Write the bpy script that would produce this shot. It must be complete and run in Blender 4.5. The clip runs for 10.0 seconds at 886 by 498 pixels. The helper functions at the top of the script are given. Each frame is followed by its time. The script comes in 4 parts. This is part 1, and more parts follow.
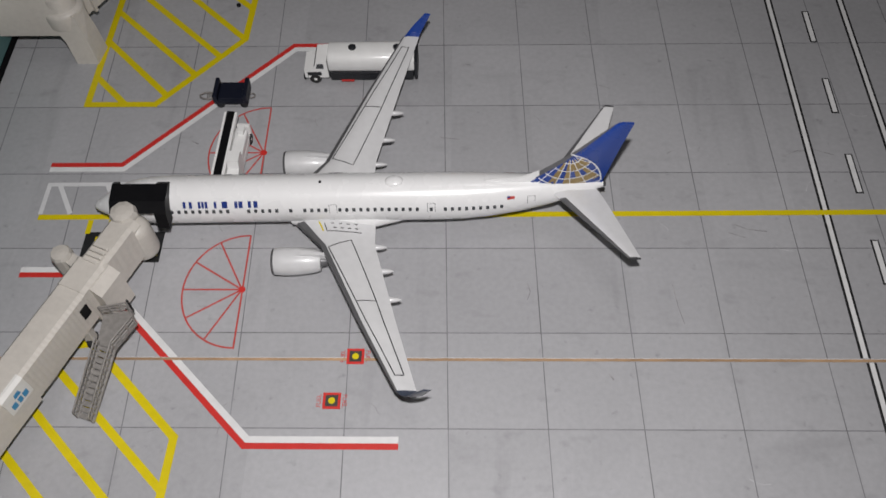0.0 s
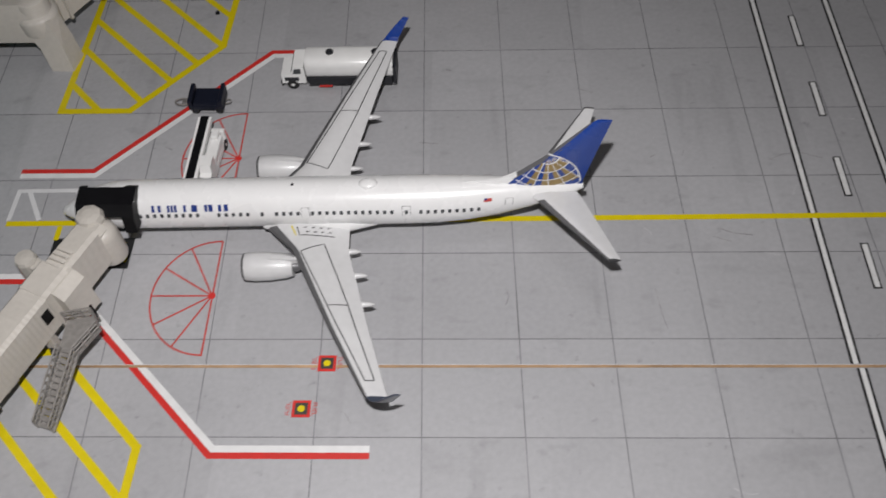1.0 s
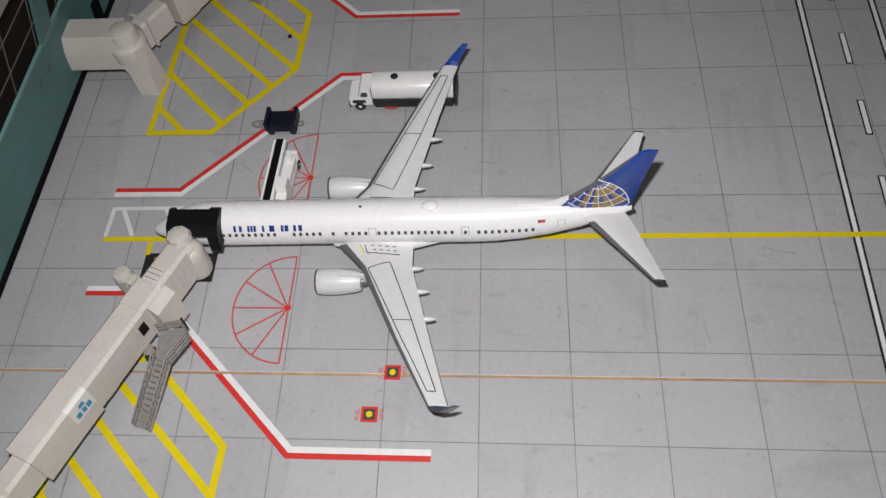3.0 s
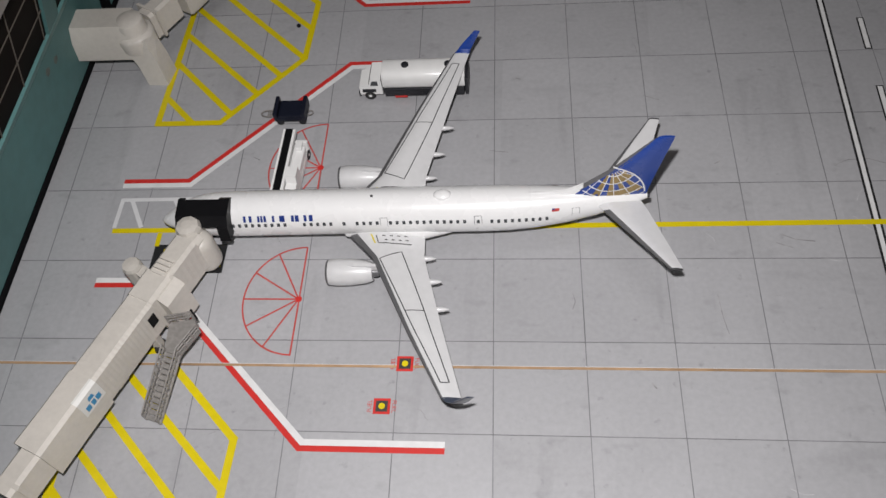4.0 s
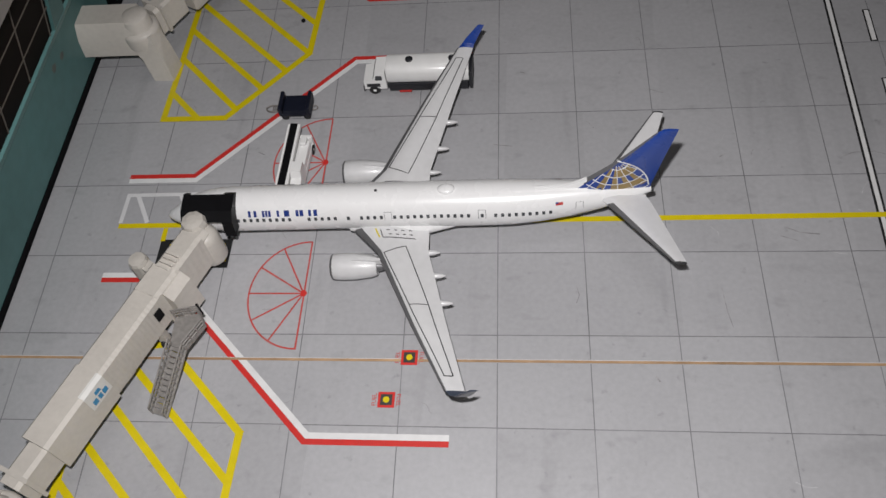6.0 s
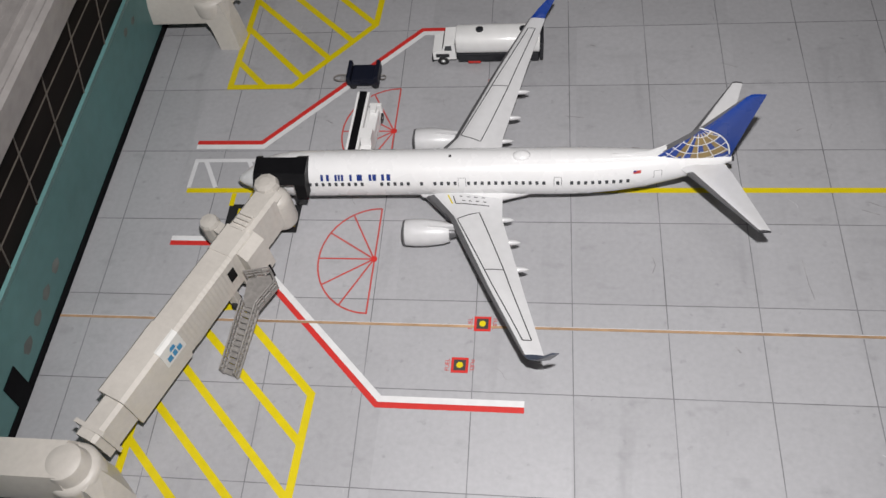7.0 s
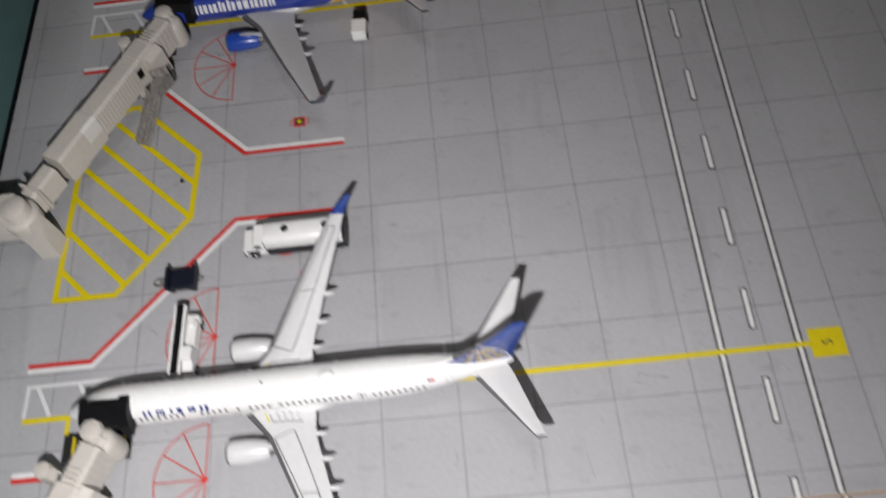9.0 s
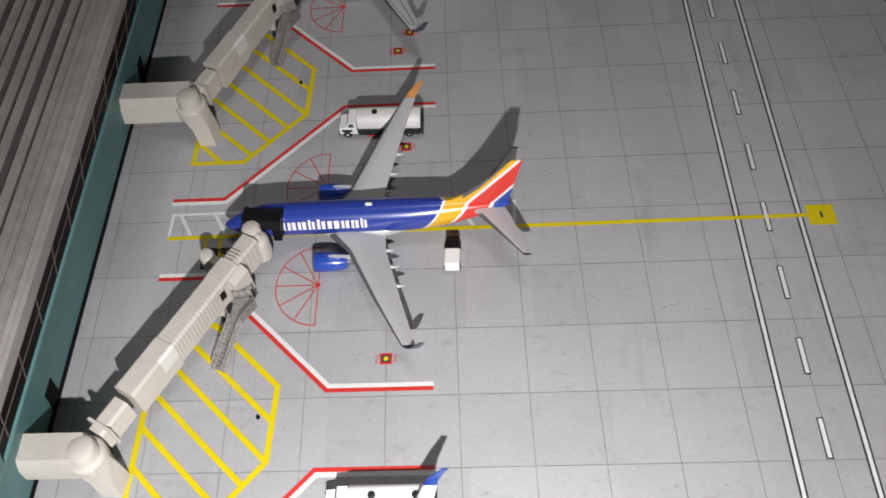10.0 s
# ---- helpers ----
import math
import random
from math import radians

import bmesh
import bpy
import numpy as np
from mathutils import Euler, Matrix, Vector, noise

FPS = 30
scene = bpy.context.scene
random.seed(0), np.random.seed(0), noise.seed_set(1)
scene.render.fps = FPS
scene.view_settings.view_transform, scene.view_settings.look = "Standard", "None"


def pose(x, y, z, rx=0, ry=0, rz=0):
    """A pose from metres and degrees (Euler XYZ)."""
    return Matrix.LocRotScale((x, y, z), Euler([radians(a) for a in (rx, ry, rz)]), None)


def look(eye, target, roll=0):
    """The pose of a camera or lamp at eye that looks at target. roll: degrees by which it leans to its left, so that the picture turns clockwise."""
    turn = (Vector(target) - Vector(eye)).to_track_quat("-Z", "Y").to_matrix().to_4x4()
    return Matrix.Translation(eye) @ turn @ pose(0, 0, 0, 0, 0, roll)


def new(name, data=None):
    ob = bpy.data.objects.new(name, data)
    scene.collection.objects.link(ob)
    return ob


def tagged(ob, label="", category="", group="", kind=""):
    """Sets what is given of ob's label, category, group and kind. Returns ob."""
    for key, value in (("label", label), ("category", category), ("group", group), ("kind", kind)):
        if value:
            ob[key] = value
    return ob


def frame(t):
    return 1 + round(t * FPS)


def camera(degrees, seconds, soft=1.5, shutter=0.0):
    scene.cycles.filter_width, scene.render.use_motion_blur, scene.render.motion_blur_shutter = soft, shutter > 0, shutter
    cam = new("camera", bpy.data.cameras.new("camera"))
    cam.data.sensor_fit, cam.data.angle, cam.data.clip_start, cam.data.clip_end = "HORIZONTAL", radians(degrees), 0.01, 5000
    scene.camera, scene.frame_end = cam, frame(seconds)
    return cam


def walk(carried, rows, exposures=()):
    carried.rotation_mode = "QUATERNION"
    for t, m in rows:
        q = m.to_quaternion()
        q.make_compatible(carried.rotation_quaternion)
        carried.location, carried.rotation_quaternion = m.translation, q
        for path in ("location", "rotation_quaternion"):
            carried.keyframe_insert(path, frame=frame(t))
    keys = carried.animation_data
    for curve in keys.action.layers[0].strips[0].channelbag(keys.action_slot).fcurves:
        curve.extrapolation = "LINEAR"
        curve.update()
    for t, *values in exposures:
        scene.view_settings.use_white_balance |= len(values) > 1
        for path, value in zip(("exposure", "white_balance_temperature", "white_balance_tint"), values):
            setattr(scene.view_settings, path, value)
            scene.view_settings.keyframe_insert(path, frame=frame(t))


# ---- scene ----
# A tabletop model airport at 1:400: lengths below are in millimetres and are scaled by MM when a mesh is linked.
MM = 0.001
cam = camera(53.97, 10.0, soft=1.5, shutter=0.2)
PATH = [
    (0, (0.00303, -0.05744, 0.14924), (-0.00964, 0.21313, -0.27104), -2.27),
    (0.3, (0.00380, -0.06310, 0.14474), (-0.00666, 0.21166, -0.27287), -2.01),
    (0.5, (0.00234, -0.06045, 0.14238), (-0.01059, 0.21817, -0.27259), -2.64),
    (0.8, (0.00058, -0.05507, 0.14653), (-0.01048, 0.22391, -0.26825), -2.01),
    (1, (0.00842, -0.05891, 0.14220), (-0.00673, 0.22612, -0.26833), -2.76),
    (1.2, (0.01496, -0.05195, 0.14852), (-0.00150, 0.24408, -0.25409), -2.94),
    (1.5, (0.00996, -0.06166, 0.15752), (-0.00812, 0.23369, -0.24553), -2.77),
    (1.7, (0.00991, -0.05931, 0.15719), (-0.00987, 0.23157, -0.24902), -2.78),
    (2, (0.00690, -0.06427, 0.15715), (-0.02946, 0.22632, -0.24811), -5.04),
    (2.2, (0.00757, -0.06132, 0.15768), (-0.03547, 0.22162, -0.25231), -6.23),
    (3.5, (0.01011, -0.05932, 0.15650), (-0.04170, 0.21306, -0.25958), -9.42),
    (4, (0.00872, -0.05909, 0.15460), (-0.04636, 0.21173, -0.26208), -9.87),
    (4.5, (0.01241, -0.05686, 0.15523), (-0.04488, 0.21147, -0.26277), -10.50),
    (5, (0.01137, -0.05873, 0.15433), (-0.04851, 0.20924, -0.26352), -11.05),
    (5.2, (0.01166, -0.05598, 0.15094), (-0.04647, 0.21142, -0.26753), -10.94),
    (6.3, (0.00920, -0.06462, 0.16121), (-0.05252, 0.20349, -0.25629), -11.23),
    (6.5, (0.01390, -0.06867, 0.16736), (-0.05976, 0.19958, -0.24812), -13.48),
    (6.8, (0.00565, -0.06624, 0.15470), (-0.06674, 0.20319, -0.26024), -12.00),
    (7, (-0.00135, -0.06567, 0.15036), (-0.07252, 0.20352, -0.26494), -11.56),
    (7.2, (-0.00192, -0.05973, 0.14723), (-0.07235, 0.20648, -0.27011), -11.29),
    (7.5, (0.00390, -0.05656, 0.14996), (-0.06203, 0.22196, -0.26002), -10.45),
    (8, (0.02801, -0.07157, 0.15979), (-0.03801, 0.21075, -0.24756), -11.54),
    (8.2, (0.03488, -0.09468, 0.16774), (-0.02828, 0.18923, -0.23896), -11.16),
    (8.4, (0.03924, -0.09800, 0.16929), (-0.01381, 0.18338, -0.24060), -11.30),
    (8.5, (0.04266, -0.09819, 0.16928), (-0.00060, 0.18180, -0.24271), -10.89),
    (8.6, (0.05382, -0.09848, 0.17377), (0.00989, 0.17878, -0.23999), -11.46),
    (8.7, (0.05826, -0.09278, 0.17930), (0.02124, 0.18148, -0.23713), -10.94),
    (8.8, (0.05592, -0.07363, 0.18369), (0.01646, 0.18945, -0.23967), -12.41),
    (9, (0.02810, -0.02437, 0.19055), (0.00023, 0.21873, -0.24548), -11.59),
    (9.2, (0.01637, -0.00484, 0.20193), (-0.00516, 0.22452, -0.24184), -10.25),
    (9.3, (0.01850, 0.00089, 0.20455), (-0.01166, 0.24174, -0.23257), -11.69),
    (9.5, (0.01300, 0.01400, 0.20500), (-0.00849, 0.28191, -0.21662), -8.00),
    (9.7, (0.00145, 0.02172, 0.20940), (-0.02344, 0.29885, -0.20602), -7.16),
    (9.8, (0.00379, 0.02588, 0.20763), (-0.02789, 0.30436, -0.20643), -7.84),
    (10, (0.00400, 0.02100, 0.20400), (-0.01700, 0.30425, -0.20750), -5.30),
]
walk(cam, [(t, look(eye, target, roll)) for t, eye, target, roll in PATH],
     exposures=[(0.0, -0.30), (0.3, -0.18), (0.8, -0.2), (1.2, -0.22), (1.7, -0.12), (2.2, -0.12), (3.5, -0.07), (5.2, -0.07), (6.3, -0.28), (6.6, -0.27), (7.0, 0.02), (7.6, -0.07), (8.0, -0.24), (8.6, -0.2), (9.0, 0.3), (9.5, 0.9), (10.0, 1.38)])

# ---- light: the flash beside the lens, and an added weak fill from above ----
world = bpy.data.worlds.new("dim_room")
world.use_nodes = True
world.node_tree.nodes["Background"].inputs[0].default_value = (0.9, 0.93, 1.0, 1)
world.node_tree.nodes["Background"].inputs[1].default_value = 0.02
scene.world = world


def lamp(name, kind, energy, colour, m, **settings):
    data = bpy.data.lights.new(name, kind)
    data.energy, data.color = energy, colour
    if kind == "AREA":
        data.shape, data.size = "DISK", settings["size"]
    else:
        data.shadow_soft_size = settings["size"]
    if kind == "SPOT":
        data.spot_size, data.spot_blend = settings["cone"], 1.0
    ob = new(name, data)
    ob.matrix_world = m
    return tagged(ob, settings["label"], "lamp")


lamp("camera_flash", "SPOT", 1.52, (1.0, 0.972, 0.972), look((0.004, -0.050, 0.167), (-0.012, 0.030, 0.0)), size=0.0022, cone=math.radians(118), label="small white flash of the hand-held camera")
# added fill, no known fixture: lifts the shade that the flash leaves
lamp("fill_lamp", "AREA", 2.9, (1.0, 0.97, 0.97), pose(0.2, 0.3, 2.25), size=0.5, label="dim round fill lamp added out of view below the ceiling")


# ---- materials ----
def material(name, colour, rough=0.5, metal=0.0, grain=0.0, scale=200.0, stains=0.0, stain_scale=20.0, bump=0.0, bump_scale=600.0, coat=0.0, spec=0.5):
    """A paint or plastic with fine grain, broad stains and fine relief; scales are per metre."""
    m = bpy.data.materials.new(name)
    m.use_nodes = True
    nt = m.node_tree
    b = nt.nodes["Principled BSDF"]
    b.inputs["Base Color"].default_value = (*colour, 1)
    b.inputs["Roughness"].default_value, b.inputs["Metallic"].default_value = rough, metal
    b.inputs["Coat Weight"].default_value, b.inputs["Coat Roughness"].default_value = coat, 0.12
    b.inputs["Specular IOR Level"].default_value = spec
    where = nt.nodes.new("ShaderNodeNewGeometry").outputs["Position"]

    def noise_at(s, detail):
        n = nt.nodes.new("ShaderNodeTexNoise")
        n.inputs["Scale"].default_value, n.inputs["Detail"].default_value = s, detail
        nt.links.new(where, n.inputs["Vector"])
        return n.outputs["Fac"]

    last = None
    for amount, s, detail in ((grain, scale, 4.0), (stains, stain_scale, 5.0)):
        if amount <= 0:
            continue
        ramp = nt.nodes.new("ShaderNodeMapRange")
        ramp.inputs["From Min"].default_value, ramp.inputs["From Max"].default_value = 0.3, 0.7
        ramp.inputs["To Min"].default_value, ramp.inputs["To Max"].default_value = 1 - amount, 1 + amount * 0.6
        nt.links.new(noise_at(s, detail), ramp.inputs["Value"])
        mix = nt.nodes.new("ShaderNodeMix")
        mix.data_type, mix.blend_type = "RGBA", "MULTIPLY"
        mix.inputs["Factor"].default_value = 1.0
        if last is None:
            mix.inputs["A"].default_value = (*colour, 1)
        else:
            nt.links.new(last, mix.inputs["A"])
        nt.links.new(ramp.outputs["Result"], mix.inputs["B"])
        last = mix.outputs["Result"]
    if last is not None:
        nt.links.new(last, b.inputs["Base Color"])
    if grain > 0:
        r = nt.nodes.new("ShaderNodeMapRange")
        r.inputs["To Min"].default_value, r.inputs["To Max"].default_value = max(0.05, rough - 0.1), min(1.0, rough + 0.12)
        nt.links.new(noise_at(scale * 0.4, 3.0), r.inputs["Value"])
        nt.links.new(r.outputs["Result"], b.inputs["Roughness"])
    if bump > 0:
        n = nt.nodes.new("ShaderNodeBump")
        n.inputs["Strength"].default_value, n.inputs["Distance"].default_value = bump, 0.0002
        nt.links.new(noise_at(bump_scale, 4.0), n.inputs["Height"])
        nt.links.new(n.outputs["Normal"], b.inputs["Normal"])
    return m


def mat_print():
    """Printed grey concrete on vinyl: broad cloudy patches, fainter scratches along one way, tiny specks."""
    m = material("printed_concrete", (0.40, 0.40, 0.415), 0.42, grain=0.06, scale=900, stains=0.10, stain_scale=14, bump=0.05, bump_scale=2500)
    nt = m.node_tree
    b = nt.nodes["Principled BSDF"]
    old = b.inputs["Base Color"].links[0].from_socket
    where = nt.nodes.new("ShaderNodeNewGeometry").outputs["Position"]
    for stretch, s, low, high, to in (((1, 0.12, 1), 160, 0.60, 0.75, 0.86), ((0.25, 1, 1), 90, 0.62, 0.72, 0.90), ((1, 1, 1), 420, 0.66, 0.76, 0.78), ((1, 1, 1), 55, 0.48, 0.72, 0.93), ((0.55, 1, 1), 240, 0.60, 0.74, 0.86)):
        mapping = nt.nodes.new("ShaderNodeMapping")
        mapping.inputs["Scale"].default_value = stretch
        nt.links.new(where, mapping.inputs["Vector"])
        n = nt.nodes.new("ShaderNodeTexNoise")
        n.inputs["Scale"].default_value, n.inputs["Detail"].default_value = s, 6.0
        nt.links.new(mapping.outputs["Vector"], n.inputs["Vector"])
        r = nt.nodes.new("ShaderNodeMapRange")
        r.inputs["From Min"].default_value, r.inputs["From Max"].default_value = low, high
        r.inputs["To Min"].default_value, r.inputs["To Max"].default_value = 1.0, to
        nt.links.new(n.outputs["Fac"], r.inputs["Value"])
        mix = nt.nodes.new("ShaderNodeMix")
        mix.data_type, mix.blend_type = "RGBA", "MULTIPLY"
        mix.inputs["Factor"].default_value = 1.0
        nt.links.new(old, mix.inputs["A"])
        nt.links.new(r.outputs["Result"], mix.inputs["B"])
        old = mix.outputs["Result"]
    # each printed slab has its own tone
    cell = nt.nodes.new("ShaderNodeVectorMath")
    cell.operation = "SNAP"
    cell.inputs[1].default_value = (0.0179, 0.01935, 10.0)
    nt.links.new(where, cell.inputs[0])
    tone = nt.nodes.new("ShaderNodeTexWhiteNoise")
    nt.links.new(cell.outputs["Vector"], tone.inputs["Vector"])
    r = nt.nodes.new("ShaderNodeMapRange")
    r.inputs["To Min"].default_value, r.inputs["To Max"].default_value = 0.95, 1.03
    nt.links.new(tone.outputs["Value"], r.inputs["Value"])
    mix = nt.nodes.new("ShaderNodeMix")
    mix.data_type, mix.blend_type = "RGBA", "MULTIPLY"
    mix.inputs["Factor"].default_value = 1.0
    nt.links.new(old, mix.inputs["A"])
    nt.links.new(r.outputs["Result"], mix.inputs["B"])
    nt.links.new(mix.outputs["Result"], b.inputs["Base Color"])
    return m


def banded(name):
    """Blue livery whose tail carries slanted yellow and red bands with white edges; x runs from the nose, in metres."""
    m = material(name, (0.015, 0.055, 0.35), 0.28, coat=0.5)
    nt = m.node_tree
    co = nt.nodes.new("ShaderNodeTexCoord").outputs["Object"]
    dot = nt.nodes.new("ShaderNodeVectorMath")
    dot.operation = "DOT_PRODUCT"
    dot.inputs[1].default_value = (10.0, 0.0, -8.5)
    nt.links.new(co, dot.inputs[0])
    ramp = nt.nodes.new("ShaderNodeValToRGB")
    ramp.color_ramp.interpolation = "CONSTANT"
    stops = [(0.0, (0.02, 0.045, 0.30)), (0.508, (0.75, 0.75, 0.75)), (0.517, (0.80, 0.42, 0.01)), (0.577, (0.75, 0.75, 0.75)), (0.587, (0.70, 0.035, 0.02)), (0.652, (0.75, 0.75, 0.75)), (0.661, (0.02, 0.06, 0.36))]
    els = ramp.color_ramp.elements
    while len(els) < len(stops):
        els.new(1.0)
    for e, (at, colour) in zip(els, stops):
        e.position, e.color = at, (*colour, 1)
    nt.links.new(dot.outputs["Value"], ramp.inputs["Fac"])
    nt.links.new(ramp.outputs["Color"], nt.nodes["Principled BSDF"].inputs["Base Color"])
    return m


CONCRETE = mat_print()
JOINT = material("joint_grey", (0.21, 0.21, 0.22), 0.6, grain=0.25, scale=150, stains=0.3, stain_scale=60)
YELLOW = material("print_yellow", (0.66, 0.53, 0.0), 0.45, grain=0.06, scale=500, stains=0.07, stain_scale=40)
WHITE_PRINT = material("print_white", (0.72, 0.72, 0.72), 0.45, grain=0.06, scale=500, stains=0.07, stain_scale=40)
PALE_PRINT = material("print_pale", (0.66, 0.66, 0.67), 0.45, grain=0.06, scale=500, stains=0.07, stain_scale=40)
RED = material("print_red", (0.58, 0.03, 0.025), 0.45, grain=0.08, scale=500, stains=0.06, stain_scale=40)
RED_THIN = material("print_red_thin", (0.52, 0.07, 0.06), 0.5, grain=0.15, scale=300)
BLACK_PRINT = material("print_black", (0.015, 0.015, 0.016), 0.5, grain=0.2, scale=400)
DARK_PRINT = material("print_dark_grey", (0.05, 0.045, 0.04), 0.5, grain=0.2, scale=400)
SEAM = material("mat_cut_edge", (0.42, 0.27, 0.15), 0.7, grain=0.2, scale=300, stains=0.35, stain_scale=45)
BEIGE = material("bridge_plastic", (0.54, 0.51, 0.465), 0.45, grain=0.05, scale=900, stains=0.07, stain_scale=70, bump=0.12, bump_scale=1800)
SOCKET = material("black_hood_plastic", (0.005, 0.005, 0.006), 0.45, grain=0.15, scale=700, spec=0.16)
SIGN_WHITE = material("sign_white", (0.66, 0.655, 0.63), 0.55, grain=0.04, scale=700)
SIGN_BLUE = material("sign_blue", (0.03, 0.22, 0.42), 0.4, grain=0.1, scale=700)
STEEL = material("cast_grey_metal", (0.30, 0.285, 0.27), 0.5, metal=0.35, grain=0.2, scale=900, bump=0.2)
PLANE_WHITE = material("white_gloss_enamel", (0.80, 0.80, 0.80), 0.26, grain=0.015, scale=500, stains=0.02, stain_scale=80, coat=0.5)
WING_GREY = material("wing_light_grey", (0.62, 0.62, 0.625), 0.36, grain=0.04, scale=600, stains=0.04, stain_scale=90, coat=0.25)
WING_MID = material("wing_mid_grey", (0.47, 0.47, 0.475), 0.36, grain=0.04, scale=600, stains=0.04, stain_scale=90, coat=0.25)
EDGE_GREY = material("bare_leading_edge", (0.145, 0.145, 0.15), 0.4, metal=0.3, grain=0.1, scale=600)
LINE_DARK = material("panel_line", (0.035, 0.035, 0.038), 0.6, grain=0.2, scale=500)
WINDOW_DARK = material("window_print", (0.05, 0.055, 0.06), 0.4, grain=0.1, scale=900)
BLUE = material("tail_blue", (0.01, 0.047, 0.27), 0.28, grain=0.03, scale=500, coat=0.5)
TITLE_BLUE = material("title_blue", (0.008, 0.032, 0.19), 0.4, grain=0.05, scale=500)
GOLD = material("globe_gold", (0.29, 0.20, 0.07), 0.4, grain=0.15, scale=600)
BAND = banded("banded_livery")
BLUE_BODY = material("livery_blue", (0.015, 0.06, 0.37), 0.28, grain=0.03, scale=500, coat=0.5)
ORANGE = material("winglet_orange", (0.55, 0.24, 0.06), 0.4, grain=0.08, scale=500)
# winglet colour with the shade of the outer face painted in
LET_SHADED = material("winglet_shaded", (0.05, 0.06, 0.085), 0.35, grain=0.1, scale=600, coat=0.3)
TYRE = material("rubber", (0.02, 0.02, 0.021), 0.75, grain=0.2, scale=900)
TRUCK_WHITE = material("truck_white", (0.80, 0.80, 0.79), 0.3, grain=0.03, scale=500, coat=0.3)
TRUCK_DARK = material("truck_chassis", (0.014, 0.015, 0.019), 0.5, grain=0.15, scale=600)
NAVY = material("cart_navy_plastic", (0.008, 0.010, 0.020), 0.42, grain=0.12, scale=700, bump=0.1, spec=0.3)
PLINTH = material("plinth_black", (0.004, 0.004, 0.005), 0.85, grain=0.3, scale=400, spec=0.1)
TEAL = material("terminal_teal", (0.078, 0.185, 0.182), 0.5, grain=0.08, scale=300, stains=0.16, stain_scale=26, bump=0.06, bump_scale=900)
TEAL_TRIM = material("terminal_teal_trim", (0.13, 0.28, 0.275), 0.45, grain=0.08, scale=300, stains=0.12, stain_scale=30)
RUST = material("reddish_scuff", (0.135, 0.145, 0.135), 0.7, grain=0.3, scale=300, stains=0.3, stain_scale=120)
GLASS = material("dark_terminal_glass", (0.012, 0.009, 0.008), 0.5, grain=0.2, scale=60, stains=0.4, stain_scale=35, spec=0.02)
MULLION = material("mullion_grey", (0.11, 0.095, 0.08), 0.5, grain=0.15, scale=500)
ROOF = material("roof_grey", (0.33, 0.31, 0.30), 0.5, metal=0.2, grain=0.12, scale=350, stains=0.18, stain_scale=35, bump=0.2, bump_scale=900)
# darker roof grey that puts the shade between the ribs into colour
ROOF_SHADE = material("roof_groove_shade", (0.07, 0.062, 0.06), 0.6, grain=0.2, scale=350, stains=0.2, stain_scale=40)
TABLE = material("table_wood", (0.16, 0.10, 0.06), 0.5, grain=0.25, scale=60, stains=0.2, stain_scale=8)
PLASTER = material("room_plaster", (0.62, 0.60, 0.57), 0.8, grain=0.04, scale=90, stains=0.05, stain_scale=3, bump=0.1)


# ---- mesh helpers ----
def part(name, bm, mat, parent=None, label="", smooth=False, m=None):
    """One mesh object out of a bmesh in millimetres, under a thing or a part."""
    bmesh.ops.recalc_face_normals(bm, faces=bm.faces)
    bmesh.ops.scale(bm, vec=(MM, MM, MM), verts=bm.verts)
    data = bpy.data.meshes.new(name)
    bm.to_mesh(data)
    bm.free()
    for mm_ in (mat if isinstance(mat, (list, tuple)) else [mat]):
        data.materials.append(mm_)
    if smooth:
        data.polygons.foreach_set("use_smooth", [True] * len(data.polygons))
        data.set_sharp_from_angle(angle=radians(38))
    ob = new(name, data)
    if parent is not None:
        ob.parent = parent
    if m is not None:
        ob.matrix_basis = m
    return tagged(ob, label)


def thing(name, label, category, group="", kind="", at=(0, 0, 0), turn=0.0):
    ob = new(name)
    ob.empty_display_size = 0.005
    ob.matrix_basis = pose(at[0] * MM, at[1] * MM, at[2] * MM, 0, 0, turn)
    return tagged(ob, label, category, group, kind)


def box(bm, x0, x1, y0, y1, z0, z1, bevel=0.0):
    r = bmesh.ops.create_cube(bm, size=1)
    for v in r["verts"]:
        v.co = Vector((x0 + (v.co.x + 0.5) * (x1 - x0), y0 + (v.co.y + 0.5) * (y1 - y0), z0 + (v.co.z + 0.5) * (z1 - z0)))
    if bevel:
        es = list({e for v in r["verts"] for e in v.link_edges})
        bmesh.ops.bevel(bm, geom=es, offset=bevel, segments=2, affect="EDGES", profile=0.5)
    return bm


def B(*a, **k):
    return box(bmesh.new(), *a, **k)


def prism(bm, pts, z0, z1, axis="z"):
    """A polygon of (a, b) points drawn out along an axis from z0 to z1."""
    def place(a, b, c):
        return {"z": (a, b, c), "x": (c, a, b), "y": (a, c, b)}[axis]
    lo = [bm.verts.new(place(a, b, z0)) for a, b in pts]
    hi = [bm.verts.new(place(a, b, z1)) for a, b in pts]
    n = len(pts)
    bm.faces.new(lo[::-1]), bm.faces.new(hi)
    for i in range(n):
        bm.faces.new((lo[i], lo[(i + 1) % n], hi[(i + 1) % n], hi[i]))
    return bm


def loft(bm, rings, cap=True):
    vs = [[bm.verts.new(p) for p in ring] for ring in rings]
    n = len(vs[0])
    for a, b in zip(vs, vs[1:]):
        for i in range(n):
            bm.faces.new((a[i], a[(i + 1) % n], b[(i + 1) % n], b[i]))
    if cap:
        bm.faces.new(vs[0][::-1]), bm.faces.new(vs[-1])
    return bm


